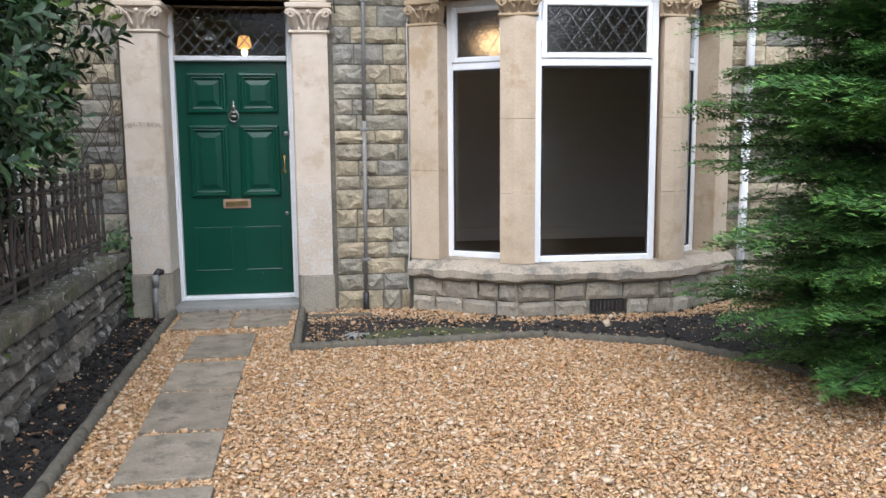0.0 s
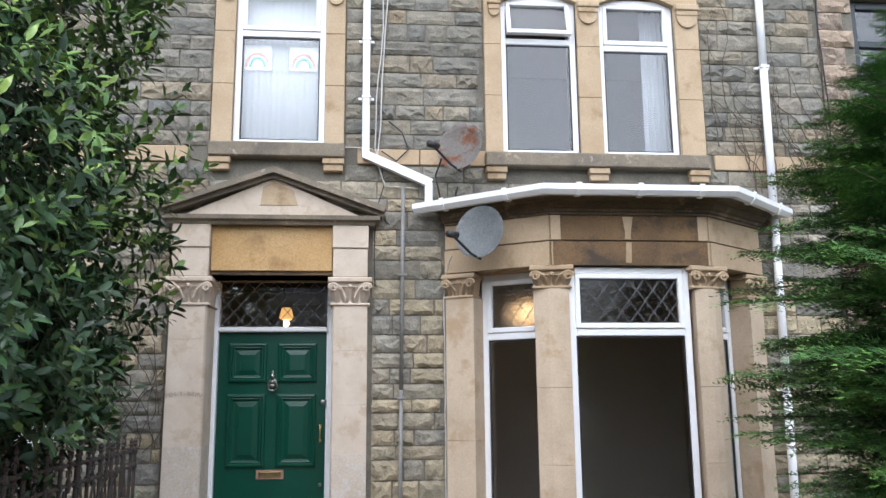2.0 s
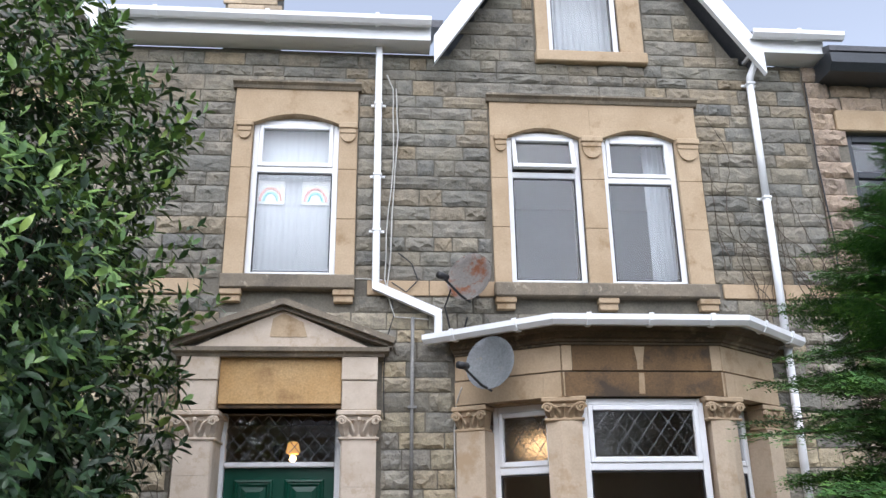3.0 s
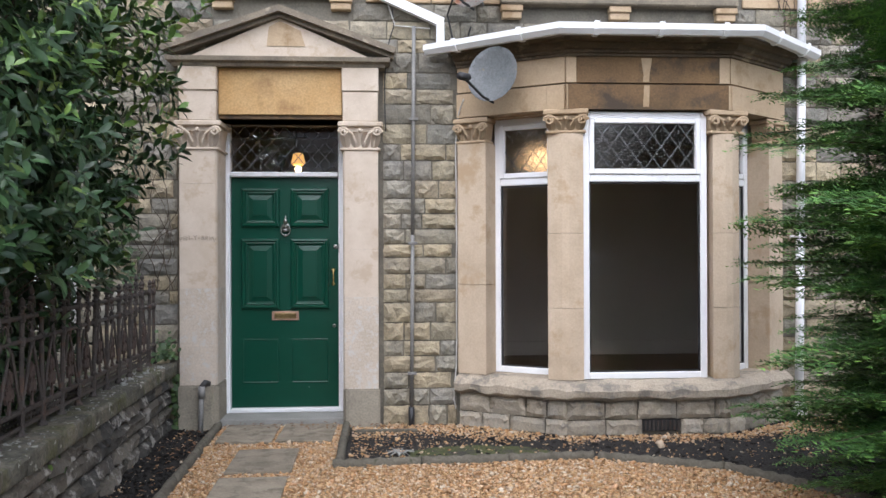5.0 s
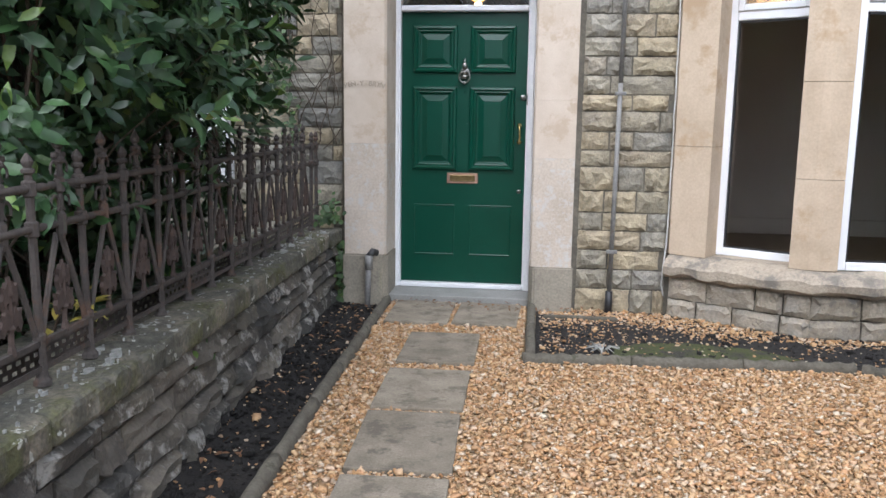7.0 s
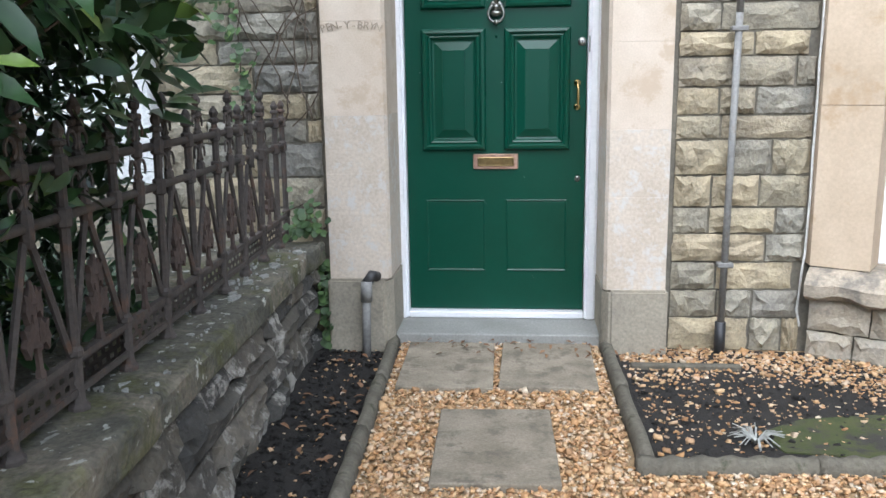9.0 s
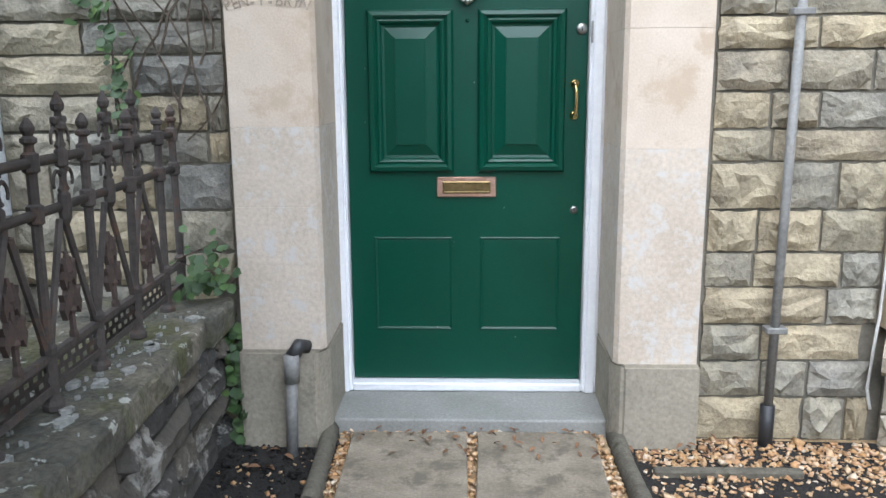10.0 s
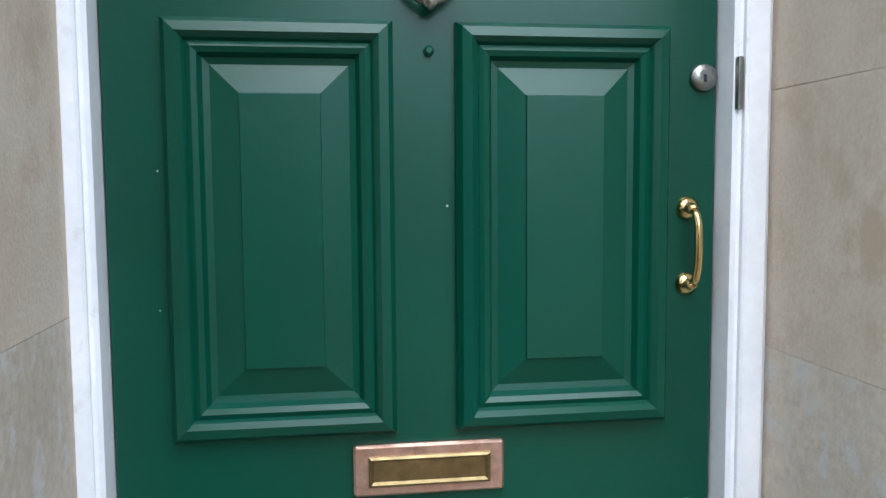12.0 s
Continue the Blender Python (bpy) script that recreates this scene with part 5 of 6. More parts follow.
def dish(label, at, aim, size, m, foot):
    """Offset dish with reflector, rim, feed arm, receiver and wall bracket."""
    t = thing("satellite_dish", label, "satellite dish", at)
    put = look(at, aim)
    bm = bmesh.new()
    rings = []
    for k in range(6):
        r = k / 5
        rings.append([bm.verts.new((size * r * math.cos(a) * 0.9, size * r * math.sin(a), -0.22 * size * r * r)) for a in [2 * math.pi * i / 28 for i in range(28)]] if k else [bm.verts.new((0, 0, 0))])
    for i in range(28):
        bm.faces.new((rings[0][0], rings[1][i], rings[1][(i + 1) % 28]))
        for a, b in zip(rings[1:], rings[2:]):
            bm.faces.new((a[i], b[i], b[(i + 1) % 28], a[(i + 1) % 28]))
    bmesh.ops.solidify(bm, geom=bm.faces[:], thickness=0.006)
    bmesh.ops.transform(bm, matrix=put, verts=bm.verts)
    part("reflector", bm, m, t, "", True)
    w = lambda x, y, z: put @ Vector((x, y, z))
    part("feed_arm", tube([w(0, -size * 0.92, 0.02), w(0.03, -size * 0.95, -0.12), w(0.11, -size * 0.62, -0.34)], 0.011, 6), M_black, t)
    rc = tube([w(0.12, -size * 0.66, -0.39), w(0.1, -size * 0.52, -0.28)], 0.03, 10)
    part("receiver", rc, M_black, t, "", True)
    part("mount", tube([w(0, 0, 0.01), w(0, 0, 0.08), Vector(foot)], 0.018, 8), M_lead, t)
    return t


dish("grey satellite dish with lichen spots on the bay cornice", (1.24, 7.2, 2.88), (0.25, 5.4, 3.35), 0.235, M_dish, (1.3, 7.45, 2.83))
dish("rust-streaked satellite dish above the bay gutter", (1.12, 7.48, 3.7), (0.1, 5.7, 4.2), 0.235, M_dish_rust, (1.2, 7.7, 3.6))

# ---- ground: beds, edging, slabs ----
tagged(part("bed_west", prism([(-1.42, -1.5), (-0.86, -1.5), (-0.93, 4.0), (-1.06, 7.7), (-1.42, 7.7)], -0.05, 0.006, "z"), M_soil), "bare dark soil bed beside the garden wall", "soil", kind="structure")
SOIL_E = [(0.07, 6.36), (1.0, 6.42), (1.84, 6.47), (2.64, 6.08), (3.1, 5.45), (3.5, 4.6), (4.6, 4.3), (4.6, 7.7), (3.95, 7.7), (3.2, 7.15), (1.8, 7.15), (0.98, 7.65), (0.07, 7.68)]
tagged(part("bed_bay", prism(SOIL_E, -0.05, 0.01, "z"), M_soil), "dark soil bed under the bay window", "soil", kind="structure")
moss = [(0.55, 6.5), (0.9, 6.46), (1.35, 6.5), (1.6, 6.6), (1.4, 6.78), (1.0, 6.86), (0.7, 6.8), (0.5, 6.66)]
tagged(part("moss_patch", prism(moss, 0.0, 0.016, "z"), M_moss), "green moss patch on the soil bed", "moss", kind="structure")


def edging(label, path, w=0.06, h=0.065, rope=False):
    t = thing("edging", label, "garden edging", (*path[0], 0), group="concrete edging")
    for a, b in zip(path, path[1:]):
        va, vb = Vector(a), Vector(b)
        L = (vb - va).length
        n = max(1, round(L / 0.6))
        for i in range(n):
            p0, p1 = va.lerp(vb, i / n + 0.002), va.lerp(vb, (i + 1) / n - 0.002)
            m = max(2, int((p1 - p0).length / (0.025 if rope else 0.06)))
            d = (vb - va).normalized()
            nn = Vector((d.y, -d.x))
            bm = bmesh.new()
            rings = []
            for k in range(m + 1):
                c = p0.lerp(p1, k / m) + nn * 0.006 * noise.noise(Vector((p0.x * 3 + k * 0.2, p0.y, 1)))
                s = 1 + (0.1 * math.sin(k * 1.6) if rope else 0.12 * noise.noise(Vector((p0.x + k * 0.5, p0.y * 2, 3))))
                rings.append([bm.verts.new((c.x + nn.x * o * w * s, c.y + nn.y * o * w * s, z * h * s)) for o, z in ((-0.5, -0.8), (-0.5, 0.55), (-0.3, 0.92), (0, 1.0), (0.3, 0.92), (0.5, 0.55), (0.5, -0.8))])
            for ra, rb in zip(rings, rings[1:]):
                for k in range(7):
                    bm.faces.new((ra[k], ra[(k + 1) % 7], rb[(k + 1) % 7], rb[k]))
            bm.faces.new(rings[0])
            bm.faces.new(rings[-1][::-1])
            part("edging_piece", bm, M_edging, t, "", True)


edging("weathered concrete edging along the soil bed", [(-0.84, -1.4), (-0.89, 4.1), (-0.95, 5.4), (-1.035, 7.69)])
edging("weathered concrete edging between path and bed", [(0.035, 7.69), (0.045, 6.36)])
edging("rope-topped concrete edging round the bay bed", [(0.0, 6.33), (1.84, 6.43)], 0.07, 0.06, True)
edging("rope-topped concrete edging round the bay bed", [(1.87, 6.41), (2.64, 6.05), (3.1, 5.4), (3.5, 4.5)], 0.07, 0.06, True)
tagged(part("timber_strip", box(0.12, 0.62, 7.36, 7.40, -0.02, 0.035, 0.006), M_edging), "short old edging strip lying in the bed", "edging")


def slab(x, y, w, d, yaw, z=0.03):
    bm = box(-w / 2, w / 2, -d / 2, d / 2, -0.04, 0, 0.006, seg=2)
    ob = part("paving_slab", bm, M_slab)
    ob.matrix_basis = pose(x, y, z, R.uniform(-0.5, 0.5), R.uniform(-0.5, 0.5), yaw)
    return tagged(ob, "weathered grey stepping slab set in gravel", "paving slab", "stepping slabs")


for x, y, w, d, yaw in ((-0.73, 7.36, 0.43, 0.63, 1), (-0.265, 7.37, 0.435, 0.62, -1), (-0.485, 6.49, 0.44, 0.65, 1.5), (-0.475, 5.735, 0.44, 0.6, 1.5), (-0.45, 5.06, 0.43, 0.63, 3), (-0.42, 4.4, 0.42, 0.57, 2.5), (-0.38, 3.72, 0.43, 0.6, 2), (-0.34, 3.0, 0.43, 0.6, 1)):
    slab(x, y, w, d, yaw)

# ---- garden wall and railing ----
DRIFT = 0.045


def wall_x(x, y):
    """The garden wall draws nearer to the path towards the street."""
    return x + (7.6 - y) * DRIFT


TURN_W = math.degrees(math.atan(DRIFT))
wall_garden = tagged(part("wall_garden", prism([(wall_x(-1.95, -1.5), -1.5), (wall_x(-1.455, -1.5), -1.5), (wall_x(-1.455, 7.7), 7.7), (wall_x(-1.95, 7.7), 7.7)], -0.1, 0.45, "z"), M_mortar), "low dark stone garden wall", "wall", kind="structure")
GARD = [rock_mesh(s + 120, M_garden, rough=0.6) for s in range(10)]
q = random.Random(9)
for z0, z1 in ((-0.02, 0.1), (0.1, 0.21), (0.21, 0.34), (0.34, 0.45)):
    y = 1.6
    while y < 7.66:
        w = min(q.uniform(0.18, 0.5), 7.68 - y)
        ob = new("stone", q.choice(GARD))
        ob.matrix_basis = pose(wall_x(-1.455, y + w / 2), y + w / 2, (z0 + z1) / 2, 0, 0, 90 + TURN_W) @ Matrix.Diagonal((w - 0.01, q.uniform(0.04, 0.075), z1 - z0 - 0.01, 1))
        under(ob, wall_garden)
        y += w
y = -1.5
while y < 7.6:
    w = min(q.uniform(0.7, 1.25), 7.66 - y)
    bm = box(-1.96, -1.38 + q.uniform(-0.012, 0.012), y, y + w - 0.006, 0.452, 0.56 + q.uniform(-0.006, 0.006), 0.02, seg=2)
    bmesh.ops.subdivide_edges(bm, edges=[e for e in bm.edges if e.calc_length() > 0.2], cuts=13, use_grid_fill=True)
    for v in bm.verts:
        edge = 1.0 if v.co.x > -1.47 else 0.35
        v.co += (Vector((1, 0, 0.8)) * 0.02 * noise.noise(v.co * 6) + Vector((1, 0, 0.7)) * 0.013 * noise.noise(v.co * 19) + Vector((0.5, 0, 1)) * 0.006 * noise.noise(v.co * 45)) * edge
        v.co.x = wall_x(v.co.x, v.co.y)
    part("coping_stone", bm, M_coping, wall_garden, "mossy weathered coping stone")
    y += w
spots = bmesh.new()
for i in range(260):
    s = R.uniform(0.002, 0.008) if R.random() < 0.9 else R.uniform(0.012, 0.024)
    cyy = R.uniform(3.0, 7.5)
    cx = wall_x(R.uniform(-1.6, -1.43), cyy)
    a0 = R.uniform(0, 3)
    prism([(cx + s * R.uniform(0.6, 1.1) * math.cos(a0 + k * 0.9), cyy + s * R.uniform(0.6, 1.8) * math.sin(a0 + k * 0.9)) for k in range(7)], 0.545, 0.5655, "z", spots)
part("lichen_spots", spots, M_lichen, wall_garden, "pale lichen spots on the coping")

RX, BAYS, BAY_W, POST_0 = -1.555, 22, 0.2875, 7.4625
rail = thing("railing", "rusty ornamental cast-iron railing on the garden wall", "railing", (wall_x(RX, 4.8), 4.8, 0.56))
y_end = POST_0 - BAYS * BAY_W
half = BAY_W / 2


def along_rail(yy, z, tilt=0.0, lean=0.0):
    return pose(wall_x(RX, yy), yy, z, tilt, lean, TURN_W)


for z in (1.035, 1.155):
    bar = tube([(wall_x(RX, y_end), y_end, z), (wall_x(RX, 7.68), 7.68, z)], 0.0125, 8)
    part("rail", bar, M_iron, rail, "", True)
for z in (0.613, 0.69):
    part("rail", prism([(wall_x(RX, y_end) - 0.009, y_end), (wall_x(RX, y_end) + 0.009, y_end), (wall_x(RX, 7.68) + 0.009, 7.68), (wall_x(RX, 7.68) - 0.009, 7.68)], z - 0.009, z + 0.009, "z"), M_iron, rail, "flat bar of the pierced bottom band")

# stout turned post with a foot, nodes at the rails and a budded tip
post_bm = lathe([(0.034, 0.0), (0.034, 0.014), (0.024, 0.024), (0.021, 0.035), (0.021, 0.135), (0.026, 0.142), (0.026, 0.155), (0.0165, 0.165), (0.0165, 0.45), (0.026, 0.455), (0.026, 0.495), (0.0165, 0.5), (0.0165, 0.57), (0.026, 0.575), (0.026, 0.615), (0.016, 0.62), (0.014, 0.636), (0.025, 0.642), (0.025, 0.651), (0.014, 0.657), (0.021, 0.668), (0.022, 0.676), (0.014, 0.688), (0.005, 0.698)], 8)
post_me = mesh_of("post", post_bm, M_iron)
# slender spike between two posts, with a cross-shaped tip and curls between the rails
sp = lathe([(0.01, 0.43), (0.02, 0.445), (0.022, 0.475), (0.02, 0.505), (0.01, 0.515), (0.01, 0.57), (0.021, 0.577), (0.021, 0.613), (0.012, 0.62), (0.012, 0.66), (0.024, 0.667), (0.024, 0.677), (0.013, 0.684), (0.011, 0.705), (0.02, 0.712), (0.022, 0.725), (0.012, 0.742), (0.004, 0.755)], 8)
box(-0.009, 0.009, -0.043, 0.043, 0.678, 0.696, 0.004, sp)
for s in (-1, 1):
    for z, r in ((0.54, 0.027), (0.645, 0.024)):
        tube([(0, s * (0.012 + r * (1 - math.cos(a))), z + r * math.sin(a) * 0.95) for a in [k * 0.55 - 1.2 for k in range(10)]], 0.007, 5, sp, 0.005)
spike_me = mesh_of("spike", sp, M_iron)
# rafters running down from the spike to the feet of the posts
dg = bmesh.new()
for s in (-1, 1):
    tube([(0, s * 0.012, 0.445), (0, s * 0.075, 0.29), (0, s * 0.127, 0.155)], 0.0095, 6, dg)
brace_me = mesh_of("brace", dg, M_iron)
# leafy cast ornament under the rafters
orn_bm = lathe([(0.013, 0.13), (0.013, 0.15), (0.009, 0.16), (0.009, 0.2), (0.015, 0.21), (0.009, 0.22), (0.009, 0.3), (0.014, 0.31), (0.006, 0.36)], 6)
for z, w in ((0.21, 0.052), (0.285, 0.036)):
    for s in (-1, 1):
        prism([(s * 0.006, z), (s * w * 0.5, z + 0.004), (s * w * 0.75, z - 0.018), (s * w, z + 0.012), (s * w * 0.85, z + 0.03), (s * w, z + 0.052), (s * w * 0.6, z + 0.044), (s * w * 0.35, z + 0.062), (s * 0.006, z + 0.04)], -0.007, 0.007, "x", orn_bm)
leaf_orn_me = mesh_of("ornament_leaf", orn_bm, M_rust)
# pierced band: a cast strip with two rows of small openings
sc = bmesh.new()
NB = 26
grid_v = [[sc.verts.new((0.004, -half + 2 * half * k / NB, 0.058 + 0.066 * r / 5)) for k in range(NB + 1)] for r in range(6)]
for r in range(5):
    for k in range(NB):
        if not ((r == 1 and k % 4 in (0, 1)) or (r == 3 and k % 4 in (2, 3))):
            sc.faces.new((grid_v[r][k], grid_v[r][k + 1], grid_v[r + 1][k + 1], grid_v[r + 1][k]))
bmesh.ops.solidify(sc, geom=sc.faces[:], thickness=0.008)
scroll_me = mesh_of("scroll", sc, M_iron)
for i in range(BAYS + 1):
    yy = POST_0 - i * BAY_W
    for me, off in ((post_me, 0), (spike_me, half), (brace_me, half), (leaf_orn_me, half), (scroll_me, half)):
        if me is not post_me and i == 0:
            continue
        ob = new(me.name.split(".")[0], me)
        thin = 0.8 if me in (post_me, spike_me) else 1.0
        ob.matrix_basis = along_rail(yy + off, 0.56, R.uniform(-1.0, 1.0), R.uniform(-1.2, 1.2)) @ Matrix.Diagonal((thin, thin, 1, 1))
        under(ob, rail)
ob = new("post", post_me)
ob.matrix_basis = along_rail(7.64, 0.56) @ Matrix.Diagonal((0.8, 0.8, 1, 1))
under(ob, rail)

# ---- plants ----
def leaf_shape(length, width, fold=0.25, droop=0.15):
    """A folded lance-shaped leaf along +x."""
    st = [(0.0, 0.06), (0.3, 0.9), (0.64, 0.88), (1.0, 0.0)]
    V, F = [], []
    for s, w in st:
        z = -droop * length * s * s
        V += [(s * length, -w * width / 2, z + fold * w * width / 2), (s * length, 0, z), (s * length, w * width / 2, z + fold * w * width / 2)]
    for k in range(len(st) - 1):
        a, b = 3 * k, 3 * k + 3
        for o in (0, 1):
            F += [(a + o, b + o, b + o + 1), (a + o, b + o + 1, a + o + 1)]
    return np.array(V), np.array(F)


def frame_from(d, up):
    """A turn whose x runs along d."""
    x = d / np.linalg.norm(d)
    y = np.cross(up, x)
    y /= max(np.linalg.norm(y), 1e-6)
    return np.stack([x, y, np.cross(x, y)], 1)


LEAF_V, LEAF_F = leaf_shape(0.115, 0.042)
shrub = thing("laurel_shrub", "tall evergreen shrub with glossy dark lance-shaped leaves", "shrub", (-2.2, 4.9, -0.03))
g = np.random.default_rng(21)
mats, locs, tips, young = [], [], [], []
centre = np.array([-2.05, 4.95, 2.75])
for i in range(5050):
    d = g.normal(size=3)
    d /= np.linalg.norm(d)
    if 3000 < i <= 3600:
        d[2] = -abs(d[2])
    lump = 0.86 + 0.3 * noise.noise(Vector(d * 2.3) + Vector((3, 1, 7))) + 0.16 * noise.noise(Vector(d * 6))
    r = lump * (1 - 0.55 * g.random() ** 2.2)
    p = centre + d * np.array([1.38, 1.55, 2.35]) * r
    if i > 3600:
        p = np.array([g.uniform(-2.7, -1.72), g.uniform(3.0, 6.3), g.uniform(0.1, 1.25)])
    if i > 4400:
        p = np.array([g.uniform(-2.4, -1.7), g.uniform(4.9, 6.1), g.uniform(0.9, 2.0)])
    if i >= 4750:
        p = np.array([g.uniform(-2.7, -1.68), g.uniform(5.2, 6.75), g.uniform(0.7, 2.3)])
    if i <= 3600 and (p[2] < 0.75 or (p[2] < 1.35 and p[0] > -1.42) or p[1] > 6.6):
        continue
    if p[2] < 1.9 and p[0] > -0.55 - 0.55 * (1.9 - p[2]):
        continue
    out = d * np.array([1, 1, 0.6]) + np.array([0, 0, 0.55]) + g.normal(0, 0.35, 3)
    out /= np.linalg.norm(out)
    tips.append((p, out))
    T = frame_from(out, np.array([0.3, 0.2, 1.0]))
    n = g.integers(7, 12)
    for k in range(n):
        s = k / n
        a = k * 2.4 + g.uniform(-0.3, 0.3)
        spread = 1.25 - 0.75 * s + g.uniform(-0.15, 0.15)
        ld = T @ np.array([math.cos(spread), math.sin(spread) * math.cos(a), math.sin(spread) * math.sin(a)])
        ld[2] -= 0.12
        up = np.array([0, 0, 0.8]) + 0.8 * d + 0.2 * g.normal(size=3)
        mats.append(frame_from(ld, up) * (g.uniform(0.65, 1.15) * (1 - 0.25 * s)))
        # high outer leaves take the lighter green: new shoots plus painted skylight
        young.append(p[2] > 2.0 + 0.6 * g.random() and r > 0.6 and g.random() < 0.25 + 0.6 * s)
        locs.append(p + out * (s * 0.17 - 0.1))
for c in ((-1.42, 5.95, 1.5), (-1.5, 6.05, 1.25), (-1.35, 5.6, 1.75)):
    for k in range(9):
        a, s = k * 2.4, k / 9
        ld = np.array([0.8 * math.cos(a) + 0.5, 0.9 * math.sin(a), 0.35 - 0.5 * (1 - s)])
        mats.append(frame_from(ld, np.array([0.1, -0.5, 1.0])) * g.uniform(0.9, 1.3))
        young.append(False)
        locs.append(np.array(c) + np.array([0.08, 0.05, 0.06]) * s)
mats, locs = np.array(mats), np.array(locs)
# the leaves that overhang the path are single parts
close = np.where((locs[:, 0] > -1.25) & (locs[:, 1] > 3.6) & (locs[:, 2] > 1.5) & (locs[:, 2] < 2.6))[0]
close = close[:: max(1, len(close) // 180)][:180]
rest = np.setdiff1d(np.arange(len(locs)), close)
young = np.array(young)[rest]
for pick, mat_i, words in ((~young, M_leaf, "dense glossy dark green foliage"), (young, M_leaf_skylit, "young shoots over the top of the crown, lightened to stand for skylight")):
    V, F = strewn(LEAF_V, LEAF_F, mats[rest][pick], locs[rest][pick])
    crown = new("crown", field("crown", V, F, mat_i))
    under(crown, shrub)
    tagged(crown, words, kind="stuff")
leaf_me = field("leaf", LEAF_V, LEAF_F, M_leaf)
for i in close:
    ob = new("leaf", leaf_me)
    m = Matrix(mats[i].tolist()).to_4x4()
    m.translation = Vector(locs[i])
    ob.matrix_basis = m
    under(ob, shrub)
limb = bmesh.new()
root = [Vector((-2.2 + 0.1 * k, 4.9 + 0.12 * (k % 3 - 1), -0.05)) for k in range(-2, 3)]
for i, (p, o) in enumerate(tips[::24]):
    b = root[i % 5]
    p = Vector(p)
    mid = b.lerp(p, 0.5) + Vector((R.uniform(-0.15, 0.15), R.uniform(-0.15, 0.15), 0.3))
    pts = [b, b.lerp(mid, 0.6) + Vector((0, 0, 0.1)), mid, mid.lerp(p, 0.6), p + Vector(o) * 0.06]
    tube(pts, 0.011, 5, limb, 0.002)
tagged(part("branch_work", limb, M_bark, shrub, "thin brown branches"), kind="stuff")
trunk = bmesh.new()
for b in root:
    tube([b, b + Vector((0.05, 0.03, 0.8)), b + Vector((-0.05, 0.1, 1.7)), b + Vector((0.05, 0, 2.6))], 0.035, 7, trunk, 0.012)
part("trunk", trunk, M_bark, shrub, "several slim stems")

# yellowing sprig and dark strap-leaved plant behind the railing
sprig = thing("yellowing_sprig", "small sprig of yellowing leaves through the railing", "leaves", (-1.46, 4.35, 0.57))
YV, YF = leaf_shape(0.07, 0.03)
mm, ll = [], []
for k in range(16):
    d = np.array([g.uniform(0.1, 1), g.uniform(-0.8, 0.8), g.uniform(-0.7, 0.7)])
    mm.append(frame_from(d, np.array([0.1, 0, 1.0])))
    ll.append(np.array([-1.5, 4.35, 0.72]) + g.uniform(-0.07, 0.07, 3))
V, F = strewn(YV, YF, mm, ll)
ob = new("leaves", field("leaves", V, F, M_yellow))
under(ob, sprig)
part("stem", tube([(-1.6, 4.35, 0.55), (-1.55, 4.36, 0.68), (-1.48, 4.34, 0.74)], 0.005, 5), M_bark, sprig)
for cx, cyy, n in ((-2.3, 6.2, 130), (-2.35, 6.9, 120), (-2.3, 5.4, 100), (-2.6, 6.5, 120)):
    sp_t = thing("strap_leaved_plant", "dark green strap-leaved plant behind the railing", "plant", (cx, cyy, -0.03), group="strap-leaved plants")
    SV, SF = leaf_shape(0.85, 0.045, 0.3, 0.35)
    mm = []
    for k in range(n):
        a, e = g.uniform(0, 6.283), g.uniform(0.85, 1.45)
        mm.append(frame_from(np.array([math.cos(a) * math.cos(e), math.sin(a) * math.cos(e), math.sin(e)]), np.array([0.01, 0, 1.0])) * g.uniform(0.6, 1.1))
    V, F = strewn(SV, SF, mm, np.tile([cx, cyy, 0.0], (n, 1)) + g.normal(0, 0.05, (n, 3)) * [1, 1, 0])
    ob = new("leaves", field("leaves", V, F, M_spiky))
    under(ob, sp_t)

# ivy on the wall and foot of the pilaster
IV, IF = leaf_shape(0.045, 0.04, 0.1, 0.1)


def ivy(label, spots):
    t = thing("ivy", label, "ivy", tuple(spots[0]))
    mm, ll = [], []
    for p in spots:
        d = np.array([g.normal(0, 0.6), -0.5, g.normal(-0.4, 0.5)])
        mm.append(frame_from(d, np.array([0, -1.0, 0.6])) * g.uniform(0.5, 1.2))
        ll.append(p)
    V, F = strewn(IV, IF, mm, ll)
    ob = new("leaves", field("leaves", V, F, M_ivy))
    under(ob, t)
    s = sorted(spots, key=lambda p: p[2])
    part("stem", tube([Vector(p) + Vector((0, 0.02, 0)) for p in s[:: max(1, len(s) // 8)]], 0.004, 5), M_bark, t)


ivy("ivy climbing the stone wall", [(-1.78 + 0.06 * math.sin(z * 6) + g.normal(0, 0.035), WY - 0.07 + g.normal(0, 0.012), z) for z in np.linspace(1.15, 2.5, 150)])
ivy("ivy in the corner beside the pilaster", [(-1.37 + g.normal(0, 0.02), 7.63 + g.normal(0, 0.02), z) for z in np.linspace(0.02, 0.5, 110)])
ivy("ivy creeping at the foot of the railing", [(-1.45 + g.normal(0, 0.06), 7.58 + g.normal(0, 0.04), 0.6 + abs(g.normal(0, 0.12))) for z in range(70)])
ivy("small weed growing from the wall joint", [(-1.335 + g.normal(0, 0.012), 5.0 + g.normal(0, 0.05), 0.42 + g.normal(0, 0.03)) for z in range(45)])


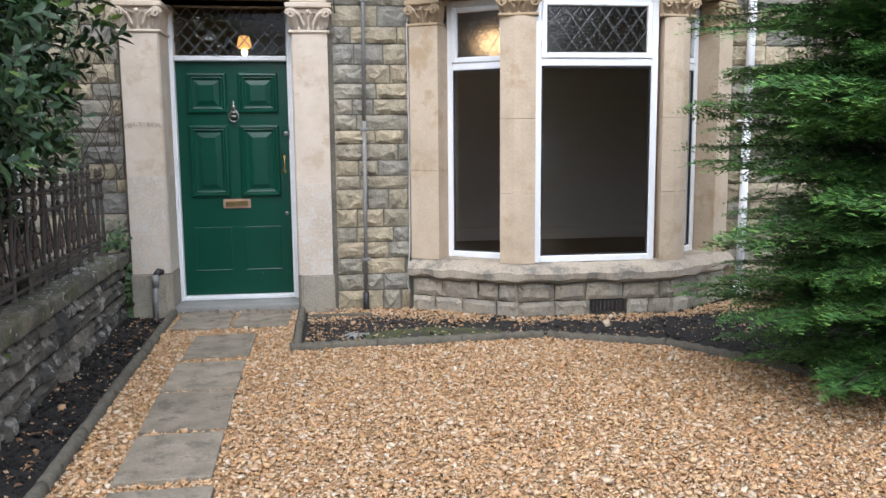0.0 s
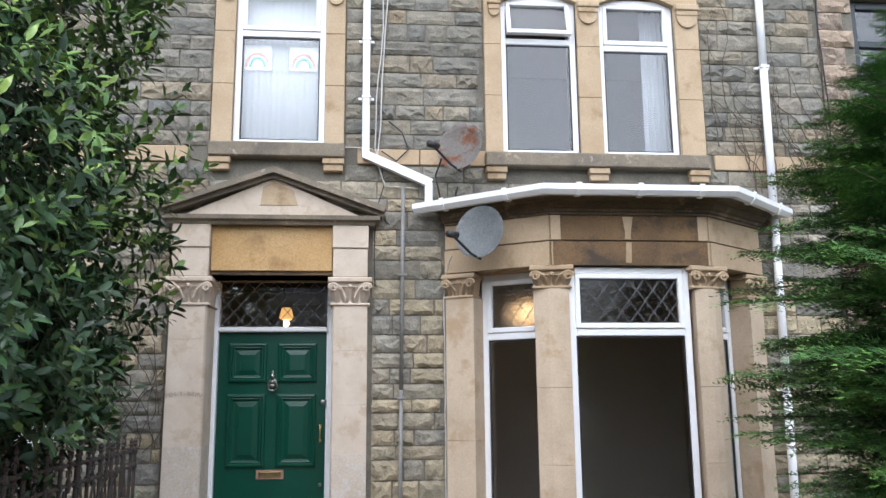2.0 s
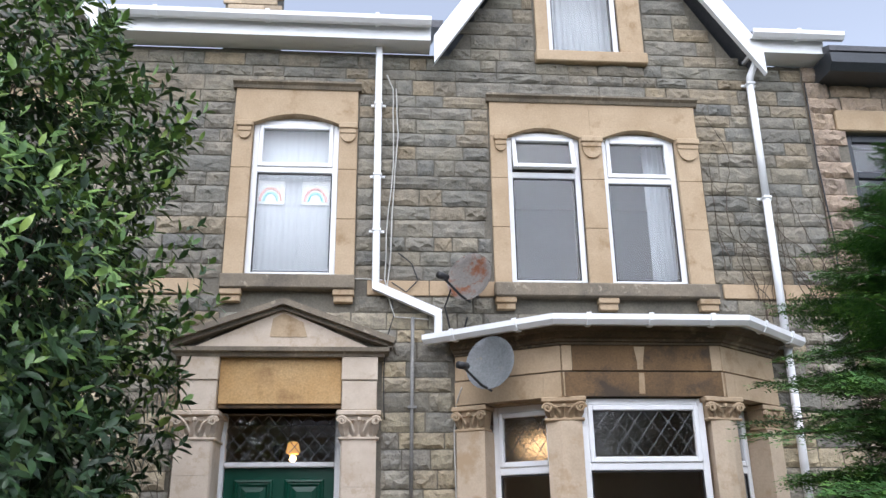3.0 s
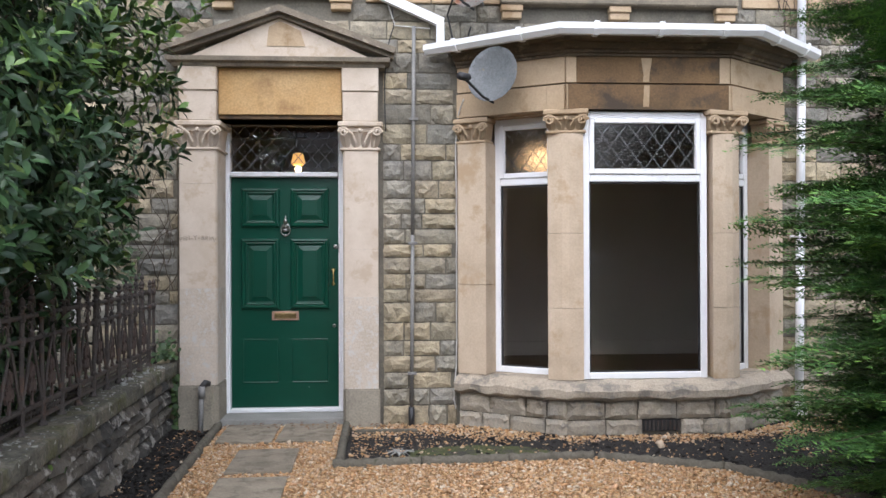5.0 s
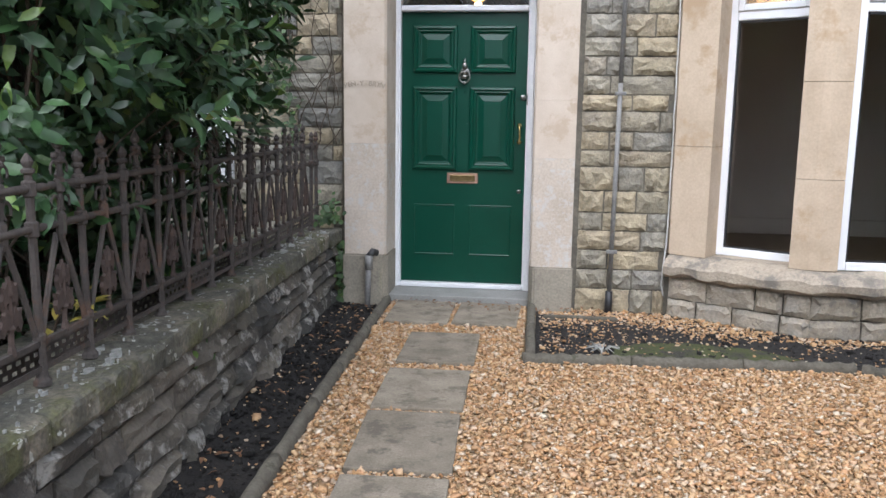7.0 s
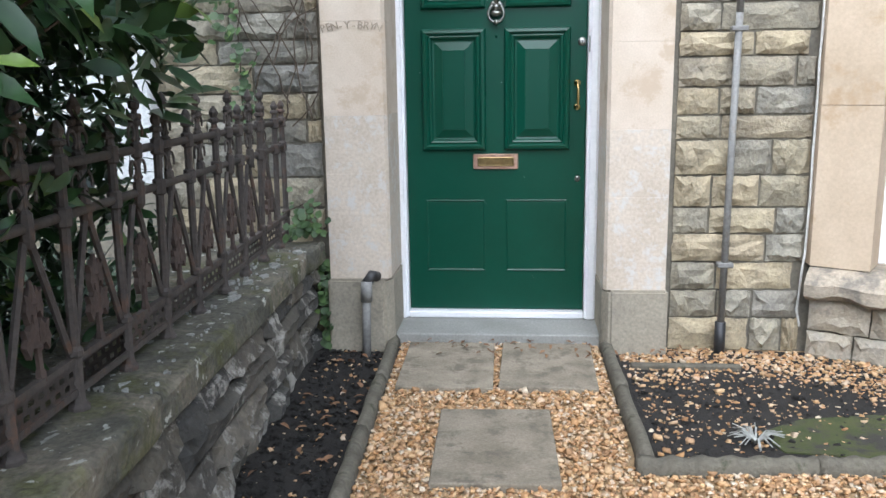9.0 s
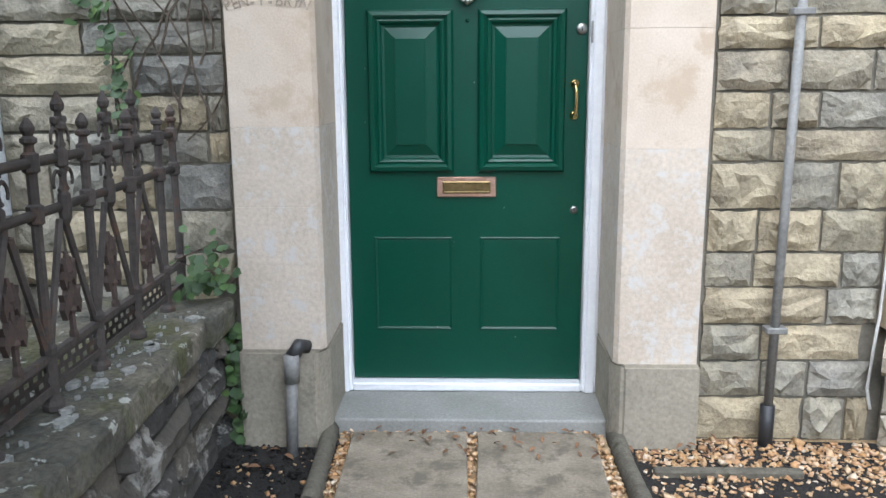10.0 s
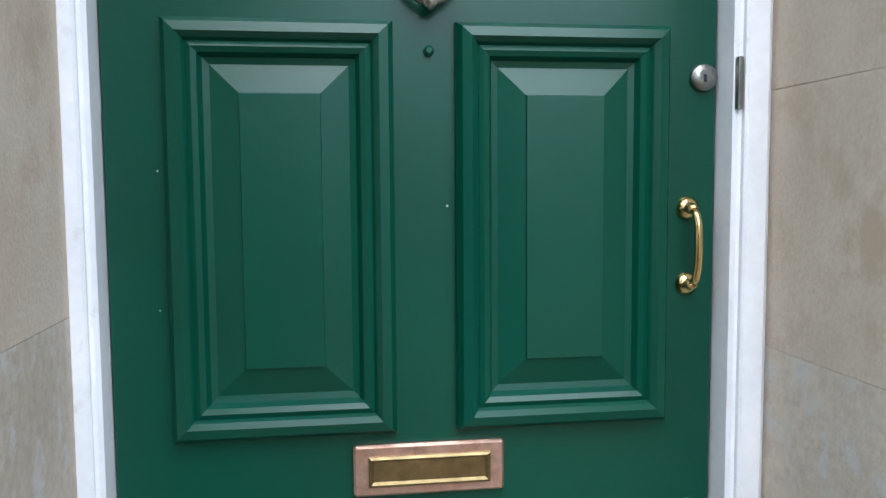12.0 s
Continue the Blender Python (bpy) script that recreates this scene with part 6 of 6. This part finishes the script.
def vine(label, x0, x1, z0, z1, n, seed):
    """Bare climbing stems clinging to the stone."""
    q = random.Random(seed)
    bm = bmesh.new()
    for i in range(n):
        x, z = q.uniform(x0, x1), z0 + q.uniform(0, (z1 - z0) * 0.4)
        pts, a = [], q.uniform(1.0, 2.1)
        for k in range(q.randint(10, 24)):
            pts.append((x, WY - 0.055 + q.uniform(-0.008, 0.008), z))
            a += q.uniform(-0.45, 0.45) + (1.57 - a) * 0.1
            x = min(max(x + 0.07 * math.cos(a), x0), x1)
            z = min(z + 0.07 * math.sin(a), z1)
        tube(pts, 0.005, 4, bm, 0.002)
    tagged(part("vine", bm, M_bark), label, "vine")


vine("bare brown vine stems clinging to the stone", 3.5, 4.6, 3.2, 5.8, 26, 4)
vine("bare vine stems on the wall beside the pilaster", -1.75, -1.36, 0.9, 2.4, 9, 6)

# conifer
conifer = thing("conifer", "bushy dark green conifer with flat pointed sprays in layers", "conifer", (3.58, 4.85, 0))


def bough(seed):
    """A flat pointed bough of unit length along +x: side twigs that shorten to the tip, set with needles.
    Gives the older needles and the young ones at the twig ends apart."""
    q = np.random.default_rng(seed)
    old, young = [], []

    def needles(p, d, ln, fresh_from):
        d = d / np.linalg.norm(d)
        side = np.cross([0, 0, 1.0], d)
        side /= np.linalg.norm(side)
        n = max(3, int(ln / 0.021))
        for k in range(n):
            s = (k + 0.5) / n
            c = p + d * ln * s + np.array([0, 0, -0.12 * ln * s * s])
            size = 0.032 * (1.0 - 0.55 * s) + 0.006
            for sg in (-1, 1):
                tip = c + (d * q.uniform(0.5, 0.8) + side * sg + np.array([0, 0, q.uniform(-0.35, 0.45)])) * size
                w = d * 0.0048 + np.array([0, 0, q.uniform(-0.002, 0.002)])
                (young if s > fresh_from else old).append((c - w, c + w, tip))

    def axis(s):
        return np.array([s, 0.03 * math.sin(4 * s + seed), 0.1 * s - 0.22 * s * s + 0.1 * s ** 3])

    n = 26
    for k in range(2, n):
        s = k / n
        for sg in (-1, 1):
            ln = (0.42 * (1 - s) ** 0.85 + 0.045) * q.uniform(0.65, 1.15) * min(1, 0.45 + s * 2)
            d = np.array([0.82 + 0.3 * s, sg * 0.75, q.uniform(-0.28, 0.2)])
            p = axis(s + q.uniform(-0.01, 0.01))
            needles(p, d, ln, 0.72)
            if ln > 0.16:
                dn = d / np.linalg.norm(d)
                for u in (0.35, 0.62):
                    for s2 in (-1, 1):
                        needles(p + dn * ln * u, dn + np.array([-dn[1], dn[0], q.uniform(-0.3, 0.3)]) * s2 * 0.75, ln * 0.38 * q.uniform(0.7, 1.2), 0.8)
    needles(axis(0.86), axis(1.0) - axis(0.86), 0.19, 0.4)
    return [(np.array(t).reshape(-1, 3), np.arange(len(t) * 3).reshape(-1, 3)) for t in (old, young)]


boughs = [bough(s) for s in range(5)]
TRUNK = np.array([3.58, 4.85, 0.0])
bins = [([], []) for _ in boughs]
stems = bmesh.new()
g = np.random.default_rng(5)
N_BOUGH = 410
for i in range(N_BOUGH):
    z = 0.14 + 3.6 * (i / N_BOUGH) ** 0.95
    reach = float(np.interp(z, [0, 0.4, 1.0, 1.5, 2.2, 2.9, 3.8], [0.92, 1.1, 1.26, 1.28, 1.16, 0.84, 0.22])) * g.choice([0.62, 0.78, 0.9, 1.0, 1.12])
    a = i * 2.39996 + g.uniform(-0.35, 0.35)
    rise = g.uniform(-0.06, 0.16) + 0.1 * (z - 1.5) / 2
    d = np.array([math.cos(a), math.sin(a), rise])
    T = frame_from(d, np.array([0, 0, 1.0]) + g.normal(0, 0.16, 3))
    b = bins[g.integers(0, len(boughs))]
    p = TRUNK + np.array([0, 0, z])
    b[0].append(T * reach)
    b[1].append(p)
    tube([Vector(p + T @ np.array([s, 0, 0.1 * s - 0.22 * s * s + 0.1 * s ** 3]) * reach) for s in (0, 0.3, 0.6, 0.9)], 0.011, 4, stems, 0.002)
for kind_i, (mat_i, words) in enumerate(((M_needle, "flat dark green needle sprays"), (M_tip, "lighter young needles at the twig ends"))):
    vs_, fs_, o = [], [], 0
    for (m_, l_), bg in zip(bins, boughs):
        V, F = strewn(*bg[kind_i], np.array(m_), np.array(l_))
        vs_.append(V)
        fs_.append(F + o)
        o += len(V)
    V = np.concatenate(vs_)
    V[:, 2] = np.maximum(V[:, 2], 0.014)
    ob = new("crown", field("crown", V, np.concatenate(fs_), mat_i))
    under(ob, conifer)
    tagged(ob, words, kind="stuff")
tagged(part("branch_work", stems, M_bark, conifer, "thin brown boughs"), kind="stuff")
part("trunk", tube([(3.58, 4.85, -0.05), (3.6, 4.86, 1.2), (3.57, 4.84, 2.4), (3.58, 4.85, 3.6)], 0.07, 8, None, 0.01), M_bark, conifer, "slim brown trunk")

# ---- street side behind the walk, mirrored in the panes ----
def street_house(x, y, w, h, label):
    t = thing("house", label, "house", (x, y, -0.03), group="houses across the street")
    part("wall", box(x - w / 2, x + w / 2, y - 6, y, -0.03, h), M_render, t)
    part("roof", prism([(y + 0.4, h), (y - 6.4, h), (y - 3, h + 2.6)], x - w / 2 - 0.2, x + w / 2 + 0.2, "x"), M_slate, t)
    part("gable", prism([(x - 1.6, h), (x + 1.6, h), (x, h + 1.9)], y - 3, y + 0.3), M_render, t)
    part("chimney", box(x + w / 2 - 1.2, x + w / 2 - 0.4, y - 3.6, y - 2.6, h + 1.5, h + 3.6, 0.02), M_chimney, t)
    for wx in (-w / 4, w / 4):
        for wz in (0.9, 3.4):
            o = part("window", box(x + wx - 0.7, x + wx + 0.7, y - 0.02, y + 0.05, wz, wz + 1.4, 0.01), M_upvc, t)
            part("pane", box(x + wx - 0.6, x + wx + 0.6, y + 0.045, y + 0.056, wz + 0.1, wz + 1.3), M_anthracite, o)
    part("door", box(x - 0.45, x + 0.45, y, y + 0.05, 0, 2.05, 0.01), M_anthracite, t)


for k in range(4):
    street_house(-22 + k * 11.5, -16, 9.5, 5.2, "pale rendered house across the street with slate roof")
g = np.random.default_rng(8)
BV, BF = leaf_shape(0.3, 0.16)
for tx, ty, th in ((-6.0, -6.5, 7.5), (-11.5, -5.5, 6.5), (6.5, -8.0, 6.0)):
    t = thing("street_tree", "dark leafy tree beside the street", "tree", (tx, ty, -0.03), group="street trees")
    n = 1600
    d = g.normal(size=(n, 3))
    d /= np.linalg.norm(d, axis=1)[:, None]
    rr = np.array([0.8 + 0.45 * noise.noise(Vector(v * 2.0)) for v in d]) * (1 - 0.6 * g.random(n) ** 2)
    P = np.array([tx, ty, th * 0.64]) + d * rr[:, None] * np.array([2.0, 2.0, th * 0.36])
    V, F = strewn(BV, BF, turns(g, n), P)
    ob = new("crown", field("crown", V, F, M_leaf))
    under(ob, t)
    bm = tube([(tx, ty, -0.1), (tx + 0.1, ty, th * 0.4), (tx, ty + 0.1, th * 0.85)], 0.16, 8, None, 0.03)
    for k in range(14):
        z = th * (0.3 + 0.035 * k)
        a = k * 2.4
        tube([(tx, ty, z), (tx + 0.8 * math.cos(a), ty + 0.8 * math.sin(a), z + 0.5), (tx + 1.5 * math.cos(a), ty + 1.5 * math.sin(a), z + 0.8)], 0.05, 5, bm, 0.01)
    part("trunk", bm, M_bark, t)
tagged(part("wall_street", box(-12, 9, -1.9, -1.6, -0.1, 0.9, 0.02), M_mortar), "low stone wall along the street", "wall", kind="structure")
tagged(part("wire", tube([(-20, -5, 7.5), (0, -4.5, 6.9), (20, -5, 7.6)], 0.012, 5), M_black), "black overhead wire along the street", "wire")

# ---- loose stones ----
g = np.random.default_rng(31)
CUBE_V = np.array([(-1, -1, -1), (1, -1, -1), (1, 1, -1), (-1, 1, -1), (-1, -1, 1), (1, -1, 1), (1, 1, 1), (-1, 1, 1)], float) * 0.5
CUBE_F = np.array([(0, 3, 2), (0, 2, 1), (4, 5, 6), (4, 6, 7), (0, 1, 5), (0, 5, 4), (1, 2, 6), (1, 6, 5), (2, 3, 7), (2, 7, 6), (3, 0, 4), (3, 4, 7)])


def pebbles(name, label, pts, size, material, spread=0.35, lift=0.3):
    """Angular chips: jittered boxes, pressed flat and turned at random."""
    n = len(pts)
    s = size * np.exp(g.normal(0, spread, n))
    T = turns(g, n, 0.68) * (s[:, None] * np.stack([np.ones(n), g.uniform(0.6, 0.95, n), g.uniform(0.3, 0.55, n)], 1))[:, None, :]
    V = np.einsum("nij,nvj->nvi", T, CUBE_V[None] * g.uniform(0.45, 1.15, (n, 8, 3)))
    P = np.array(pts)
    P = np.column_stack([P, s * lift + g.uniform(0, 0.012, n)]) if P.shape[1] == 2 else P
    V = (V + P[:, None, :]).reshape(-1, 3)
    F = (CUBE_F[None] + (np.arange(n) * 8)[:, None, None]).reshape(-1, 3)
    ob = new(name, field(name, V, F, material))
    return tagged(ob, label, "gravel", kind="stuff")


def front_edge(x):
    return np.interp(x, [0.0, 1.85, 2.64, 3.1, 3.5, 4.6], [6.3, 6.4, 6.02, 5.36, 4.5, 4.2])


SLABS = [(-0.73, 7.36, 0.43, 0.63), (-0.265, 7.37, 0.435, 0.62), (-0.485, 6.49, 0.44, 0.65), (-0.475, 5.735, 0.44, 0.6), (-0.45, 5.06, 0.43, 0.63), (-0.42, 4.4, 0.42, 0.57), (-0.38, 3.72, 0.43, 0.6), (-0.34, 3.0, 0.43, 0.6)]


def off_slabs(p, m=0.0):
    keep = np.ones(len(p), bool)
    for x, y, w, d in SLABS:
        keep &= ~((np.abs(p[:, 0] - x) < w / 2 + m) & (np.abs(p[:, 1] - y) < d / 2 + m))
    return keep


p = np.column_stack([g.uniform(-1.05, 4.5, 150000), g.uniform(3.3, 7.72, 150000)])
left = np.interp(p[:, 1], [2.9, 4.1, 5.4, 7.7], [-0.85, -0.86, -0.92, -1.0])
keep = (p[:, 0] > left) & off_slabs(p, -0.004)
on_path = (p[:, 0] < 0.0) & (p[:, 1] > 6.2)
keep &= on_path | (p[:, 1] < front_edge(np.maximum(p[:, 0], 0)))
pebbles("gravel", "golden buff angular gravel over the front garden", p[keep], 0.0148, M_pebble)
p = np.column_stack([g.uniform(-0.85, 4.5, 8000), g.uniform(0.0, 3.3, 8000)])
pebbles("gravel", "golden buff angular gravel towards the street", p[off_slabs(p)], 0.03, M_pebble)
# a drift of gravel at the wall foot, thinning over the soil
p = np.column_stack([g.uniform(0.09, 4.4, 34000), g.uniform(6.3, 7.7, 34000)])
wall_y = np.interp(p[:, 0], [0.0, 0.98, 1.8, 3.16, 3.98, 4.4], [7.7, 7.62, 7.1, 7.1, 7.62, 7.7])
gap = wall_y - p[:, 1]
nz = np.array([noise.noise(Vector((a * 2.5, b * 2.5, 0))) for a, b in p])
width = np.interp(p[:, 0], [0, 1.2, 1.8, 3.2, 4.4], [0.42, 0.42, 0.2, 0.22, 0.75]) + 0.16 * nz
keep = (gap > 0.0) & (g.random(len(p)) < np.clip(1.15 - gap / np.maximum(width, 0.05), 0, 1) * 1.3)
pebbles("gravel", "golden gravel drifted along the foot of the house", p[keep], 0.0142, M_pebble)
# chips scattered over the soil, mostly pale
p = np.column_stack([g.uniform(-1.38, -1.0, 520), g.uniform(3.0, 7.6, 520)])
pebbles("gravel", "pale chips scattered over the soil bed", p, 0.0095, M_pebble, 0.5)
p = np.column_stack([g.uniform(0.1, 3.6, 7500), g.uniform(6.0, 7.3, 7500)])
keep = (p[:, 1] > front_edge(p[:, 0]) + 0.05) & (g.random(len(p)) < np.interp(p[:, 0], [0, 1.2, 2], [1, 0.5, 0.2]))
pebbles("gravel", "small pale chips on the dark bed", p[keep], 0.0095, M_pebble, 0.5)
p = np.column_stack([g.uniform(-1.39, -0.98, 2600), g.uniform(2.8, 7.65, 2600)])
pebbles("soil_clods", "dark crumbs of soil", p, 0.013, M_soil, 0.5)
p = np.column_stack([g.uniform(0.1, 4.3, 4200), g.uniform(5.0, 7.2, 4200)])
p = p[p[:, 1] > front_edge(p[:, 0]) + 0.06]
pebbles("soil_clods", "dark crumbs of soil under the bay", p, 0.013, M_soil, 0.5)
# dry leaves and twigs
DV, DF = leaf_shape(0.05, 0.022, 0.5, 0.3)
M_dry = worn("dry_leaf", (0.12, 0.06, 0.03), (0.22, 0.12, 0.06), rough=0.8)
n = 70
pp = np.column_stack([g.uniform(-1.35, -1.0, n), g.uniform(4.0, 7.6, n), np.full(n, 0.022)])
V, F = strewn(DV, DF, turns(g, n, 0.75), pp)
tagged(new("dry_leaves", field("dry_leaves", V, F, M_dry)), "dry brown leaves scattered on the soil", "leaves", kind="stuff")
n = 60
pp = np.column_stack([g.uniform(-0.95, 0.5, n), g.uniform(7.45, 7.7, n), np.full(n, 0.045)])
V, F = strewn(DV, DF, turns(g, n, 0.75) * 0.7, pp)
tagged(new("dry_leaves", field("dry_leaves", V, F, M_dry)), "dry leaves and twigs by the door step", "leaves", kind="stuff")
tuft = bmesh.new()
for k in range(26):
    a = R.uniform(0, 6.28)
    tube([(0.47, 6.58, 0.01), (0.47 + 0.05 * math.cos(a), 6.58 + 0.05 * math.sin(a), 0.05), (0.47 + 0.1 * math.cos(a), 6.58 + 0.1 * math.sin(a), 0.02 + R.uniform(0, 0.04))], 0.005, 4, tuft, 0.002)
tagged(part("dead_plant", tuft, M_lichen), "pale dead plant stub on the soil", "plant")

# ---- walling stones near the path, piece by piece ----
for me, x, z, w, h, d, flip in near:
    ob = new("stone", me)
    ob.matrix_basis = pose(x, WY, z) @ Matrix.Diagonal((w, d, h, 1))
    under(ob, wall_front)
